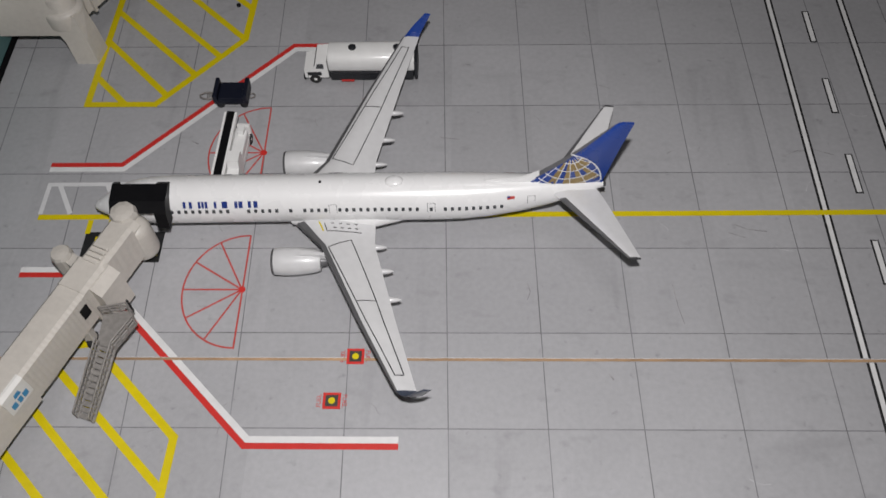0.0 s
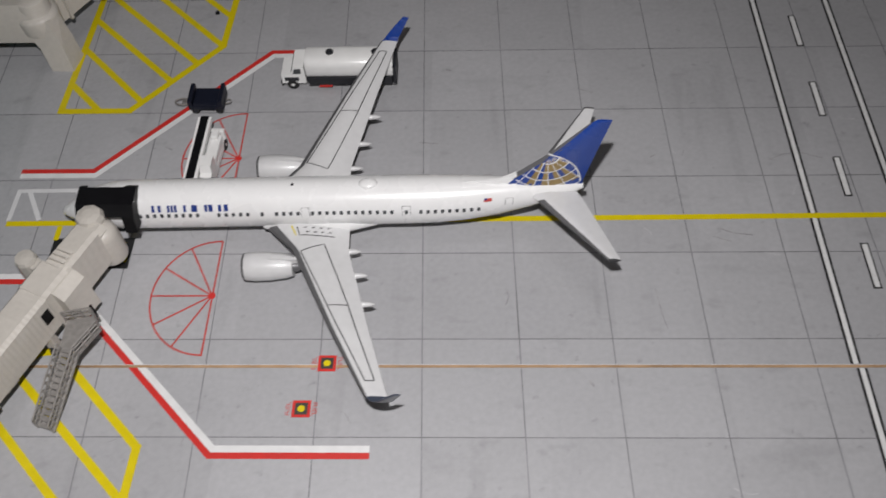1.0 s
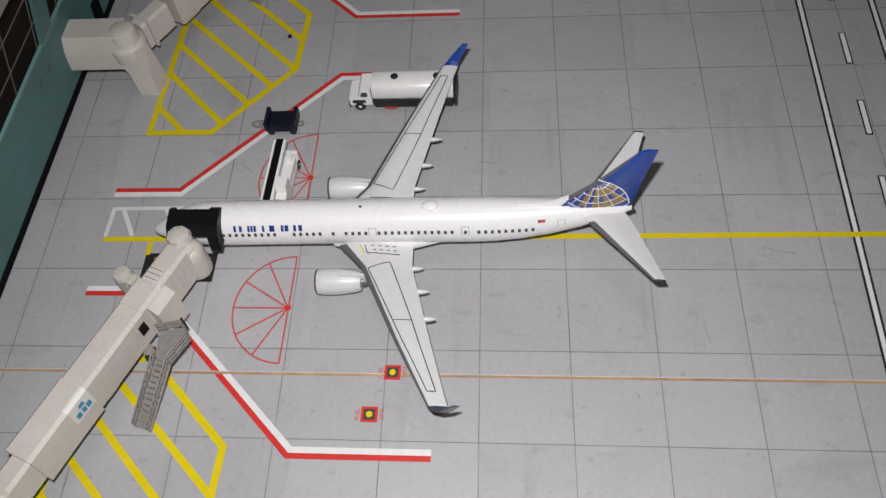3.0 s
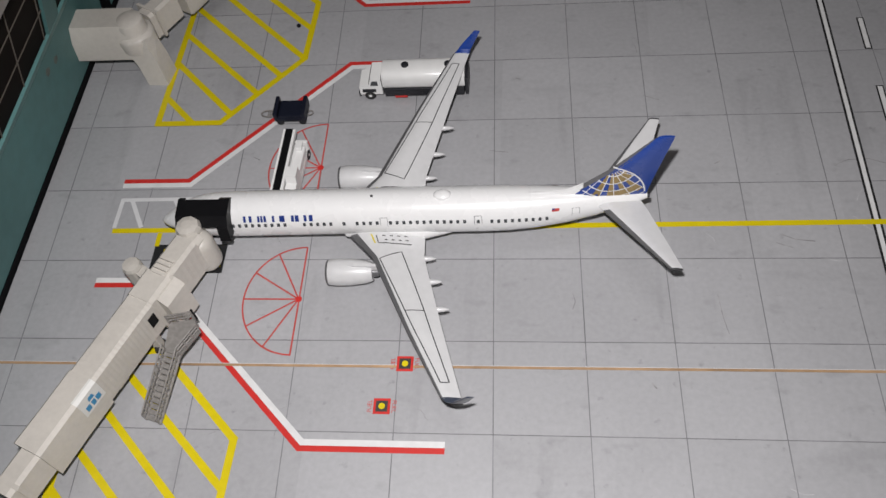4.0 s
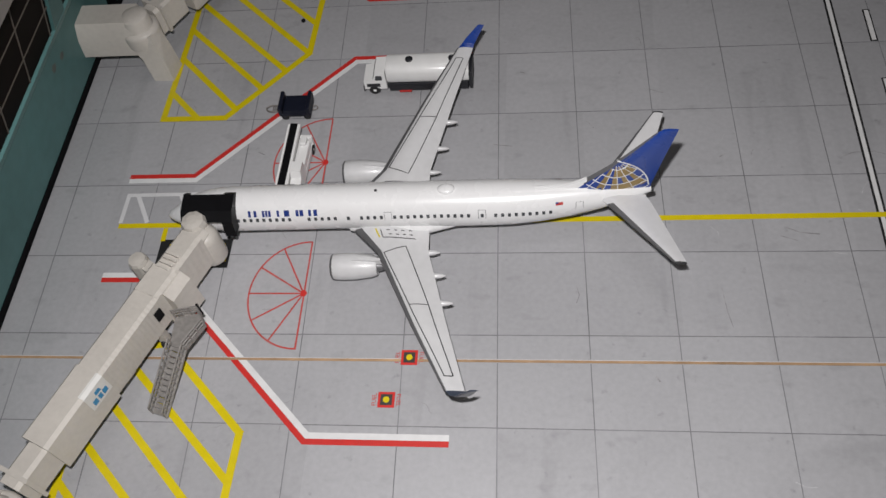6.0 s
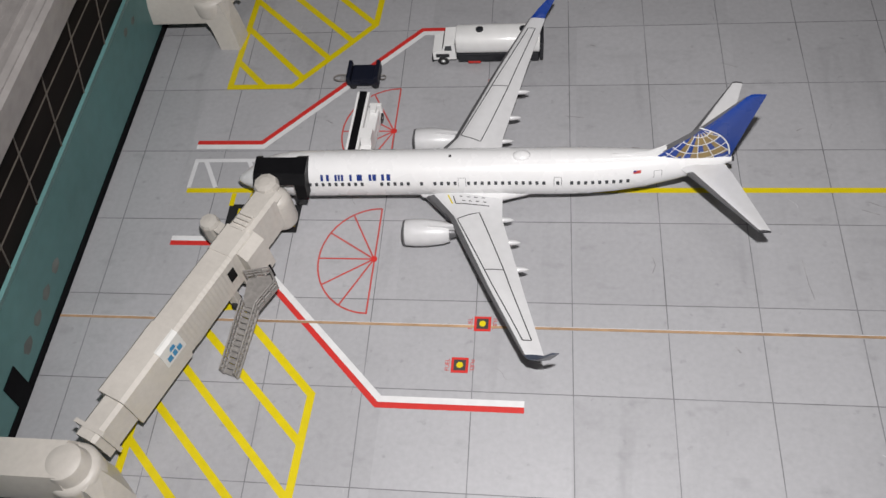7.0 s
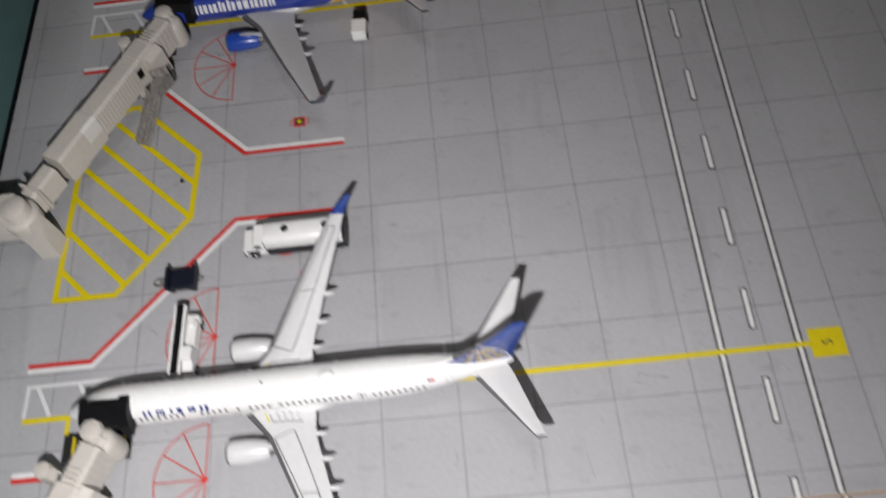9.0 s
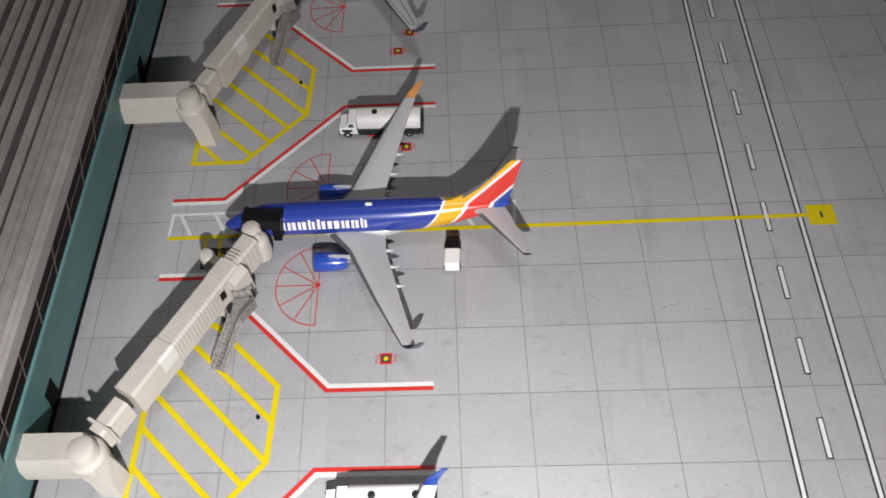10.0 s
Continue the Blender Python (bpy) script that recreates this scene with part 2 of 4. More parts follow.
def lathe(bm, profile, at=(0, 0, 0), axis="z", seg=24):
    """Turns (radius, height) points about an axis through at."""
    rings = []
    for r, h in profile:
        ring = []
        for i in range(seg):
            a = 2 * math.pi * i / seg
            c, s = r * math.cos(a), r * math.sin(a)
            q = {"z": (c, s, h), "x": (h, c, s), "y": (c, h, s)}[axis]
            ring.append((at[0] + q[0], at[1] + q[1], at[2] + q[2]))
        rings.append(ring)
    return loft(bm, rings)


def rod(bm, p, q, r, seg=8):
    p, q = Vector(p), Vector(q)
    d = (q - p).normalized()
    a = d.orthogonal().normalized()
    b = d.cross(a)
    return loft(bm, [[e + r * (math.cos(2 * math.pi * i / seg) * a + math.sin(2 * math.pi * i / seg) * b) for i in range(seg)] for e in (p, q)])


def stroke(bm, pts, width, z=0.0, high=0.05, side=0.0):
    """A printed stripe along (x, y) points with mitred corners; side moves it to its left."""
    pts = [Vector(p) for p in pts]
    left, right = [], []
    for i, p in enumerate(pts):
        dirs = []
        if i > 0:
            dirs.append((p - pts[i - 1]).normalized())
        if i < len(pts) - 1:
            dirs.append((pts[i + 1] - p).normalized())
        d = sum(dirs, Vector((0, 0))).normalized()
        n = Vector((-d.y, d.x))
        k = 1 / max(0.3, n.dot(Vector((-dirs[0].y, dirs[0].x))))
        left.append(p + n * k * (side + width / 2))
        right.append(p + n * k * (side - width / 2))
    for i in range(len(pts) - 1):
        quad = (left[i], left[i + 1], right[i + 1], right[i])
        prism(bm, [tuple(v) for v in quad], z, z + high)
    return bm


def S(*a, **k):
    return stroke(bmesh.new(), *a, **k)


def bars(bm, x, y, w, h, rows, z, high=0.05):
    """Plain bars that stand for writing."""
    for i in range(rows):
        box(bm, x + w * (i + 0.12) / rows, x + w * (i + 0.8) / rows, y + (0.1 if i % 2 else 0.0) * h, y + h, z, z + high)
    return bm


def word(text, size, parent, mat, at, turn, name="lettering"):
    """A word in the built-in font, turned into a thin mesh lying flat."""
    c = bpy.data.curves.new(name, "FONT")
    c.body, c.size, c.extrude = text, size * MM, 0.02 * MM
    c.align_x, c.align_y = "CENTER", "CENTER"
    tmp = new("lettering_curve", c)
    data = bpy.data.meshes.new_from_object(tmp.evaluated_get(bpy.context.evaluated_depsgraph_get()))
    bpy.data.objects.remove(tmp)
    data.materials.clear()
    data.materials.append(mat)
    ob = new(name, data)
    ob.parent = parent
    ob.matrix_basis = pose(at[0] * MM, at[1] * MM, at[2] * MM, 0, 0, turn)
    return ob


# ---- the setting: room, table, mats ----
PITCH = {-1: -119.0, 0: 0.0, 1: 121.5, 2: 238.0}     # how far each stand lies along the pier
for name, b in (("floor", (-1600, 1800, -1700, 1700, -760, -720)), ("ceiling", (-1600, 1800, -1700, 1700, 2300, 2340)), ("wall_north", (-1600, 1800, 1700, 1740, -720, 2300)),
                ("wall_south", (-1600, 1800, -1740, -1700, -720, 2300)), ("wall_east", (1800, 1840, -1740, 1740, -720, 2300)), ("wall_west", (-1640, -1600, -1740, 1740, -720, 2300))):
    tagged(part(name, B(*b), TABLE if name == "floor" else PLASTER), "plain plastered shell of the dim room" if name != "floor" else "dark wooden floor of the room", "wall" if "wall" in name else name, kind="structure")
table = thing("table", "dark wooden table that carries the model airport", "table", kind="structure", at=(60, 120, 0))
part("tabletop", B(-420, 420, -500, 500, -24, -1.6, bevel=2), TABLE, table)
for sx in (-380, 380):
    for sy in (-460, 460):
        part("leg", B(sx - 20, sx + 20, sy - 20, sy + 20, -720, -24, bevel=2), TABLE, table)

SEAM_Y = 13.8
mats = [("ground", SEAM_Y + 0.25, 372), ("ground", -224, SEAM_Y)]
ground_things = []
for name, y0, y1 in mats:
    g = part(name, B(-108, 262, y0, y1, -1.5, 0.0), CONCRETE)
    ground_things.append(tagged(g, "grey printed vinyl apron mat with slab joints", "ground", kind="structure"))
APRON, APRON_SOUTH = ground_things
part("cut_edge", B(-107.8, 261, SEAM_Y - 0.26, SEAM_Y + 0.26, -0.4, 0.11), SEAM, APRON_SOUTH, "frayed tan cut edge of the mat")

# slab joints
XS = [-99.4, -79.4, -59.4, -39.8, -18.8, 0.0, 18.0, 35.2, 52.9, 71.0, 88.9, 106.8, 124.7, 142.6, 160.5, 178.4, 196.3, 214.2, 232.1]
for owner, y0, y1 in ((APRON, SEAM_Y + 0.5, 371), (APRON_SOUTH, -223, SEAM_Y - 0.4)):
    bm = bmesh.new()
    for x in XS:
        stroke(bm, [(x - 0.021 * y0, y0), (x - 0.021 * y1, y1)], 0.19, z=-0.3, high=0.33)
    y = 0.1 + 19.35 * math.ceil((y0 - 0.1) / 19.35)
    while y < y1:
        box(bm, -107.5, 261, y - 0.09, y + 0.09, -0.3, 0.034)
        y += 19.35
    tagged(part("slab_joint", bm, JOINT, owner), kind="stuff")

# taxiway: two bordered edge lines and bordered dashes
for owner, y0, y1, dx in ((APRON, SEAM_Y + 0.5, 371, 0.0), (APRON_SOUTH, -223, SEAM_Y - 0.4, 0.8)):
    for x in (77.8, 95.3):
        part("edge_line_border", B(x + dx - 0.95, x + dx + 0.95, y0, y1, -0.2, 0.05), BLACK_PRINT, owner)
        part("edge_line", B(x + dx - 0.45, x + dx + 0.45, y0, y1, -0.2, 0.09), WHITE_PRINT, owner)
border, dash = None, None
for k in range(-9, 16):
    y = 7.9 + 22.3 * k
    owner = APRON if y > SEAM_Y - 4 else APRON_SOUTH
    x = 86.0 if owner is APRON else 86.4
    if border is None:
        border = part("dash_border", B(-0.85, 0.85, 0, 10.6, -0.2, 0.05), BLACK_PRINT, owner)
        dash = part("dash", B(-0.5, 0.5, 0.35, 10.25, -0.2, 0.16), WHITE_PRINT, owner)
        b0, d0 = border, dash
    else:
        b0, d0 = new("dash_border", border.data), new("dash", dash.data)
    for o in (b0, d0):
        o.parent = owner
        o.location = (x * MM, y * MM, 0.00006 if owner is APRON and y < SEAM_Y else 0)
# far hold line: black band with pairs of yellow dashes
for owner, y0, y1 in ((APRON, SEAM_Y + 0.5, 371), (APRON_SOUTH, -223, SEAM_Y - 0.4)):
    part("hold_band", B(144.6, 148.8, y0, y1, -0.2, 0.05), BLACK_PRINT, owner)
    bm = bmesh.new()
    y = y0 + 1
    while y < y1 - 6:
        box(bm, 145.5, 146.3, y, y + 3.2, -0.2, 0.09)
        box(bm, 147.1, 147.9, y, y + 3.2, -0.2, 0.09)
        y += 6.4
    tagged(part("hold_dashes", bm, YELLOW, owner), kind="stuff")


# ---- apron markings of one stand, repeated along the pier ----
def stand_marking(k):
    g = thing("stand_marking", "printed stand markings in red, white and yellow on the apron", "marking", "stand markings", at=(0, PITCH[k], 0.0))
    lo = 0.035
    part("lead_in_line", S([(-87.2, 46.6), (98.2, 47.7)], 1.25, z=lo, high=0.07), YELLOW, g)
    for x in (-75.7, -71.3):
        part("lead_in_stub", B(x - 0.55, x + 0.55, 42.4, 45.9, lo, lo + 0.06), YELLOW, g)
    plate = part("number_plate", B(97.6, 105.3, 44.2, 51.2, lo, lo + 0.09), YELLOW, g)
    if k == 0:
        word("5", 3.2, plate, DARK_PRINT, (101.5, 47.7, lo + 0.12), 90)
    else:
        part("writing_bar", B(101.1, 101.8, 46.6, 48.9, lo, lo + 0.12), DARK_PRINT, plate)
    # red and white boundary lines
    north = [(-88.0, 60.0), (-72.0, 60.0), (-37.8, 96.4), (-8.6, 96.4)]
    south = [(-87.3, 33.0), (-72.2, 33.0), (-36.4, -2.7), (-8.9, -2.7)]
    part("red_line", S(north, 1.15, z=lo, high=0.05, side=0.62), RED, g)
    part("white_line", S(north, 1.25, z=lo, high=0.05, side=-0.62), WHITE_PRINT, g)
    part("red_line", S(south, 1.15, z=lo, high=0.05, side=-0.6), RED, g)
    part("white_line", S(south, 1.25, z=lo, high=0.05, side=0.62), WHITE_PRINT, g)
    # equipment box in pale paint
    part("box_outline", S([(-87.0, 47.4), (-86.9, 55.2), (14.6, 56.2), (14.4, 48.2)], 0.95, z=lo, high=0.05), PALE_PRINT, g)
    for i in range(9):
        x = -84.6 + 10.4 * i
        part("box_stroke", S([(x, 55.0), (x + 4.0, 47.5)], 1.0, z=lo, high=0.045), PALE_PRINT, g)
    # engine danger fans
    for cy, r in ((29.0, 12.9), (63.9, 13.2)):
        arc = [(-41.3 + r * 0.93 * math.cos(a), cy + r * math.sin(a)) for a in [math.pi / 2 + math.pi * i / 28 for i in range(29)]]
        fan = part("danger_fan", S(arc + [arc[0]], 0.34, z=lo, high=0.05), RED_THIN, g)
        for i in range(1, 6):
            a = math.pi / 2 + math.pi * i / 6
            part("spoke", S([(-41.4, cy), (-41.3 + r * 0.93 * math.cos(a), cy + r * math.sin(a))], 0.34, z=lo, high=0.045), RED_THIN, fan)
        part("hub", prism(bmesh.new(), [(-41.4 + 0.75 * math.cos(i * math.pi / 4), cy + 0.75 * math.sin(i * math.pi / 4)) for i in range(8)], lo, lo + 0.07), RED, fan)
    # fuel pits
    for x, y in ((-21.5, 5.4), (-17.7, 14.4), (-21.5, 87.8), (-17.7, 78.8)):
        pit = part("fuel_mark", B(x - 1.65, x + 1.65, y - 1.6, y + 1.6, lo, lo + 0.09), RED, g)
        part("pit_square", B(x - 1.15, x + 1.15, y - 1.12, y + 1.12, lo, lo + 0.13), DARK_PRINT, pit)
        part("pit_dot", prism(bmesh.new(), [(x + 0.65 * math.cos(i * math.pi / 6), y + 0.65 * math.sin(i * math.pi / 6)) for i in range(12)], lo, lo + 0.17), YELLOW, pit)
        word("FUEL", 1.2, pit, RED_THIN, (x - 2.35, y, lo + 0.05), 90)
        word("FUEL", 1.2, pit, RED_THIN, (x + 2.35, y, lo + 0.05), -90)
    # hatched no-parking area
    foot = -43.2 if k == 1 else -41.5
    edge = [(-83.75, -20.0), (-84.2, foot), (-68.4, foot), (-50.3, -22.2), (-49.5, -1.8), (-68.6, 17.0), (-72.0, 16.6), (-83.3, 2.0), (-83.75, -20.0)]
    edge = edge[1:-1]
    hatch = part("hatched_area", S([(edge[-1][0], edge[-1][1] + 0.6), (edge[0][0], edge[0][1] - 0.6)], 1.55, z=lo, high=0.06), YELLOW, g)
    for i, (p, q) in enumerate(zip(edge, edge[1:])):
        d = Vector((q[0] - p[0], q[1] - p[1])).normalized() * 0.45
        part("hatch_edge", S([(p[0] - d.x, p[1] - d.y), (q[0] + d.x, q[1] + d.y)], 1.55, z=lo, high=0.066 + 0.005 * (i % 3)), YELLOW, hatch)
    for a, b in (((-83.6, foot + 8.4), (-75.4, foot)), ((-83.5, -22.9), (-65.9, foot + 2.4)), ((-83.4, -12.2), (-60.6, -34.0)), ((-83.4, -1.4), (-55.4, -28.2)), ((-78.6, 5.4), (-50.6, -22.0)), ((-75.2, 12.6), (-49.6, -11.9))):
        part("hatch_stripe", S([a, b], 1.5, z=lo, high=0.05), YELLOW, hatch)
    # black notice with yellow writing that cannot be read
    board = part("notice_board", B(-76.0, -59.4, 35.4, 42.8, lo, lo + 0.05), BLACK_PRINT, g)
    bm = bmesh.new()
    for i in range(1, 7):
        box(bm, -76.2 + 2.45 * i, -75.6 + 2.45 * i, 36.6 + 0.4 * (i % 2), 41.6, lo, lo + 0.1)
        box(bm, -75.2 + 2.45 * i, -74.7 + 2.45 * i, 36.9, 39.0 + 0.8 * (i % 3), lo, lo + 0.1)
    part("writing_bar", bm, YELLOW, board)
    return g


for k in (-1, 0, 1, 2):
    stand_marking(k)


# scuffs and scratches on the vinyl
SCUFF = material("vinyl_scuff", (0.32, 0.315, 0.318), 0.55, grain=0.3, scale=700, stains=0.3, stain_scale=200)
for pts, w in (([(58.5, 44.6), (61.0, 43.4), (64.8, 42.9)], 0.22), ([(57.0, 42.6), (60.2, 41.4)], 0.18), ([(15.4, 30.6), (15.9, 28.6), (15.3, 26.8)], 0.16), ([(72.0, 62.5), (75.0, 64.0), (79.5, 64.2), (83.0, 62.8)], 0.15),
               ([(47.0, 63.4), (48.3, 64.2)], 0.25), ([(3.2, 90.6), (4.4, 90.2)], 0.3), ([(44.0, 30.2), (44.5, 25.0), (45.2, 21.5)], 0.14), ([(-2.6, 68.2), (1.8, 67.6)], 0.2), ([(12.0, -31.0), (15.2, -32.6)], 0.16),
               ([(33.0, 84.0), (36.5, 82.6)], 0.16), ([(-58.0, 67.4), (-56.4, 66.5)], 0.2), ([(-30.2, 36.4), (-28.9, 36.9)], 0.3), ([(29.8, 11.0), (30.6, 9.8)], 0.3), ([(52.0, 140.0), (57.5, 141.4)], 0.18), ([(22.0, 122.0), (25.5, 121.0)], 0.2), ([(66.0, -28.0), (70.0, -26.8)], 0.16)):
    part("scuff", S(pts, w, z=-0.1, high=0.125), SCUFF, APRON if pts[0][1] > SEAM_Y else APRON_SOUTH, "faint dark scuff on the vinyl")
PALE_SCUFF = material("vinyl_pale_scuff", (0.47, 0.47, 0.48), 0.5, grain=0.2, scale=700)
rng = random.Random(14)
for mat_, count in ((SCUFF, 46), (PALE_SCUFF, 34)):
    for owner, y0, y1 in ((APRON, SEAM_Y + 6, 235), (APRON_SOUTH, -60, SEAM_Y - 6)):
        bm = bmesh.new()
        for i in range(count if owner is APRON else count // 3):
            x, y, t = rng.uniform(-95, 140), rng.uniform(y0, y1), rng.uniform(0, 6.28)
            pts, bend = [(x, y)], rng.uniform(-0.5, 0.5)
            for n in range(rng.randint(2, 4)):
                x, y, t = x + rng.uniform(0.4, 1.3) * math.cos(t), y + rng.uniform(0.4, 1.3) * math.sin(t), t + bend
                pts.append((x, y))
            stroke(bm, pts, rng.uniform(0.07, 0.15), z=-0.1, high=0.118)
        tagged(part("fine_scratches", bm, mat_, owner), kind="stuff")
# the bright glint along the seam, drawn as a thin pale strip
part("cut_edge_highlight", B(-107.8, 261, SEAM_Y + 0.27, SEAM_Y + 0.37, -0.4, 0.09), PALE_PRINT, APRON, "pale strip painted as a highlight along the cut edge")



# ---- terminal pier: leaning front, dark glass band, ribbed metal roof ----
def terminal(y0, y1):
    t = thing("terminal_building", "teal model terminal with a dark glass band and grey ribbed roof", "building", at=(0, 0, 0))
    wall = part("wall", prism(bmesh.new(), [(-106.9, 0.0), (-103.3, 22.4), (-112, 22.4), (-112, 0.0)], y0, y1, axis="y"), TEAL, t)
    part("base_gap", B(-108.4, -106.6, y0, y1, -0.2, 0.6), PLINTH, t, "black shadow gap at the foot of the wall")
    part("plinth", prism(bmesh.new(), [(-106.7, 0.1), (-106.35, 2.3), (-106.7, 2.4), (-107.6, 0.1)], y0, y1, axis="y"), PLINTH, t, "black plinth strip along the foot of the wall")
    part("ledge", prism(bmesh.new(), [(-102.9, 22.4), (-101.7, 24.8), (-102.4, 25.1), (-112, 25.1), (-112, 22.4)], y0, y1, axis="y"), TEAL_TRIM, t, "paler teal ledge below the glass")
    part("glass_band", prism(bmesh.new(), [(-102.3, 25.2), (-92.3, 57.7), (-95.2, 57.7), (-105.8, 25.2)], y0, y1, axis="y"), GLASS, t, "dark reflecting glass")
    # mullions: uprights every 14 mm, two rails
    def lean(f):
        return (-102.3 + 5.9 * f, 25.2 + 19.2 * f)
    up = None
    y = -4.4 - 14.4 * 9
    while y < y1 - 2:
        if y > y0 + 2:
            if up is None:
                up = part("mullion", prism(bmesh.new(), [(-102.1, 25.1), (-92.1, 57.6), (-92.7, 57.7), (-102.7, 25.2)], -0.12, 0.12, axis="y"), MULLION, t)
                o = up
            else:
                o = new("mullion", up.data)
                o.parent = t
            o.location.y = y * MM
        y += 14.4
    for f in (0.36, 0.78, 1.2):
        x, z = lean(f)
        part("rail", prism(bmesh.new(), [(x + 0.2, z - 0.12), (x + 0.22, z + 0.1), (x - 0.3, z + 0.2), (x - 0.3, z - 0.1)], y0, y1, axis="y"), MULLION, t)
    # a broad teal pillar across the glass beside the second bridge
    part("pillar", prism(bmesh.new(), [(-101.5, 25.2), (-91.5, 57.6), (-92.6, 57.7), (-102.6, 25.3)], 83.6, 90.4, axis="y"), TEAL, t, "teal pillar across the dark glass")
    # a black upright panel low in the wall at each stand
    for k in (-1, 0, 1, 2):
        dy = -7.8 + PITCH[k]
        if y0 < dy < y1 - 5:
            part("black_panel", prism(bmesh.new(), [(-106.45, 0.3), (-105.0, 10.4), (-106.5, 10.4), (-107.5, 0.3)], dy, dy + 5.0, axis="y"), PLINTH, t, "black upright panel low in the teal wall")
    for y, z, s in ((20.5, 9.1, 1.9), (14.4, 8.6, 1.9), (8.8, 8.1, 1.9), (2.9, 7.7, 2.1), (79, 18, 1.3), (84, 17, 1.2)):
        xx = -106.9 + 3.3 * z / 20.6
        bm = bmesh.new()
        ring = [(y + s * (0.9 + 0.1 * math.sin(5 * a)) * math.cos(a), z + 0.85 * s * (0.9 + 0.1 * math.cos(3 * a)) * math.sin(a)) for a in [i * math.pi / 8 for i in range(16)]]
        vs = [bm.verts.new((-106.9 + 3.3 * zz / 20.6 + 0.06, yy, zz)) for yy, zz in ring]
        bm.faces.new(vs)
        part("scuff", bm, RUST, wall, "faint reddish scuff on the teal paint")
    # fascia and roof
    part("fascia", prism(bmesh.new(), [(-89.3, 52.4), (-86.5, 60.0), (-87.4, 61.0), (-93.4, 61.0), (-93.4, 52.3)], y0, y1, axis="y"), ROOF, t, "plain grey metal roof edge")
    prof = [(-87.1, 61.1), (-88.1, 61.5)]
    grooves = []
    x, z = -88.1, 61.5
    i = 0
    while x > -232:
        w = (1.7, 2.4, 1.5, 2.8)[i % 4]
        rise = 0.07
        prof += [(x - 0.4, z - 1.3), (x - w, z - 1.3 + rise), (x - w - 0.4, z + rise * 2), (x - w - 1.5, z + rise * 2)]
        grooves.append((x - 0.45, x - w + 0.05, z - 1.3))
        x -= w + 1.5
        z += rise * 2
        i += 1
    under = [(prof[-1][0], 58.0), (-87.5, 58.0)]
    part("roof", prism(bmesh.new(), prof + under, y0, y1, axis="y"), ROOF, t, "grey ribbed metal roof")
    # dark strips on the groove floors, painted shade between the ribs
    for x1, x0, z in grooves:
        part("roof_groove_shade", B(x0, x1, y0 + 0.1, y1 - 0.1, z - 0.3, z + 0.25), ROOF_SHADE, t)
    part("back_wall", B(-232, -112, y0 + 1, y1 - 1, 0, 57.9), TEAL, t)
    return t


terminal(-215, 360)


# ---- passenger bridge ----
AX = Vector((0.391, 0.920))          # the way from the rotunda to the aircraft
RX, RY = -86.3, -20.8                # the rotunda's middle


def along(u, v):
    """Plan point u along the tunnel from the rotunda and v to its right."""
    return (RX + AX.x * u + AX.y * v, RY + AX.y * u - AX.x * v)


def tube(bm, u0, u1, half, z0, z1, chamfer=0.7, ribs=0):
    """A box tunnel with chamfered top edges; ribs: shallow upright corrugations."""
    n = max(1, ribs * 2)
    rings = []
    for i in range(n + 1):
        u = u0 + (u1 - u0) * i / n
        h = half - (0.06 if i % 2 and ribs else 0.0)
        sec = [(-h + 0.5, z0), (-h + 0.5, z1 - chamfer), (-h + 0.5 + chamfer, z1), (h - chamfer, z1), (h, z1 - chamfer), (h, z0)]
        sag = 0.03 if i % 2 and ribs else 0.0
        rings.append([(*along(u, v), z - (sag if z > z0 else 0)) for v, z in sec])
    return loft(bm, rings)


DX, DY = -85.0, -22.6                # the rotunda's dome, about which the tunnel swings


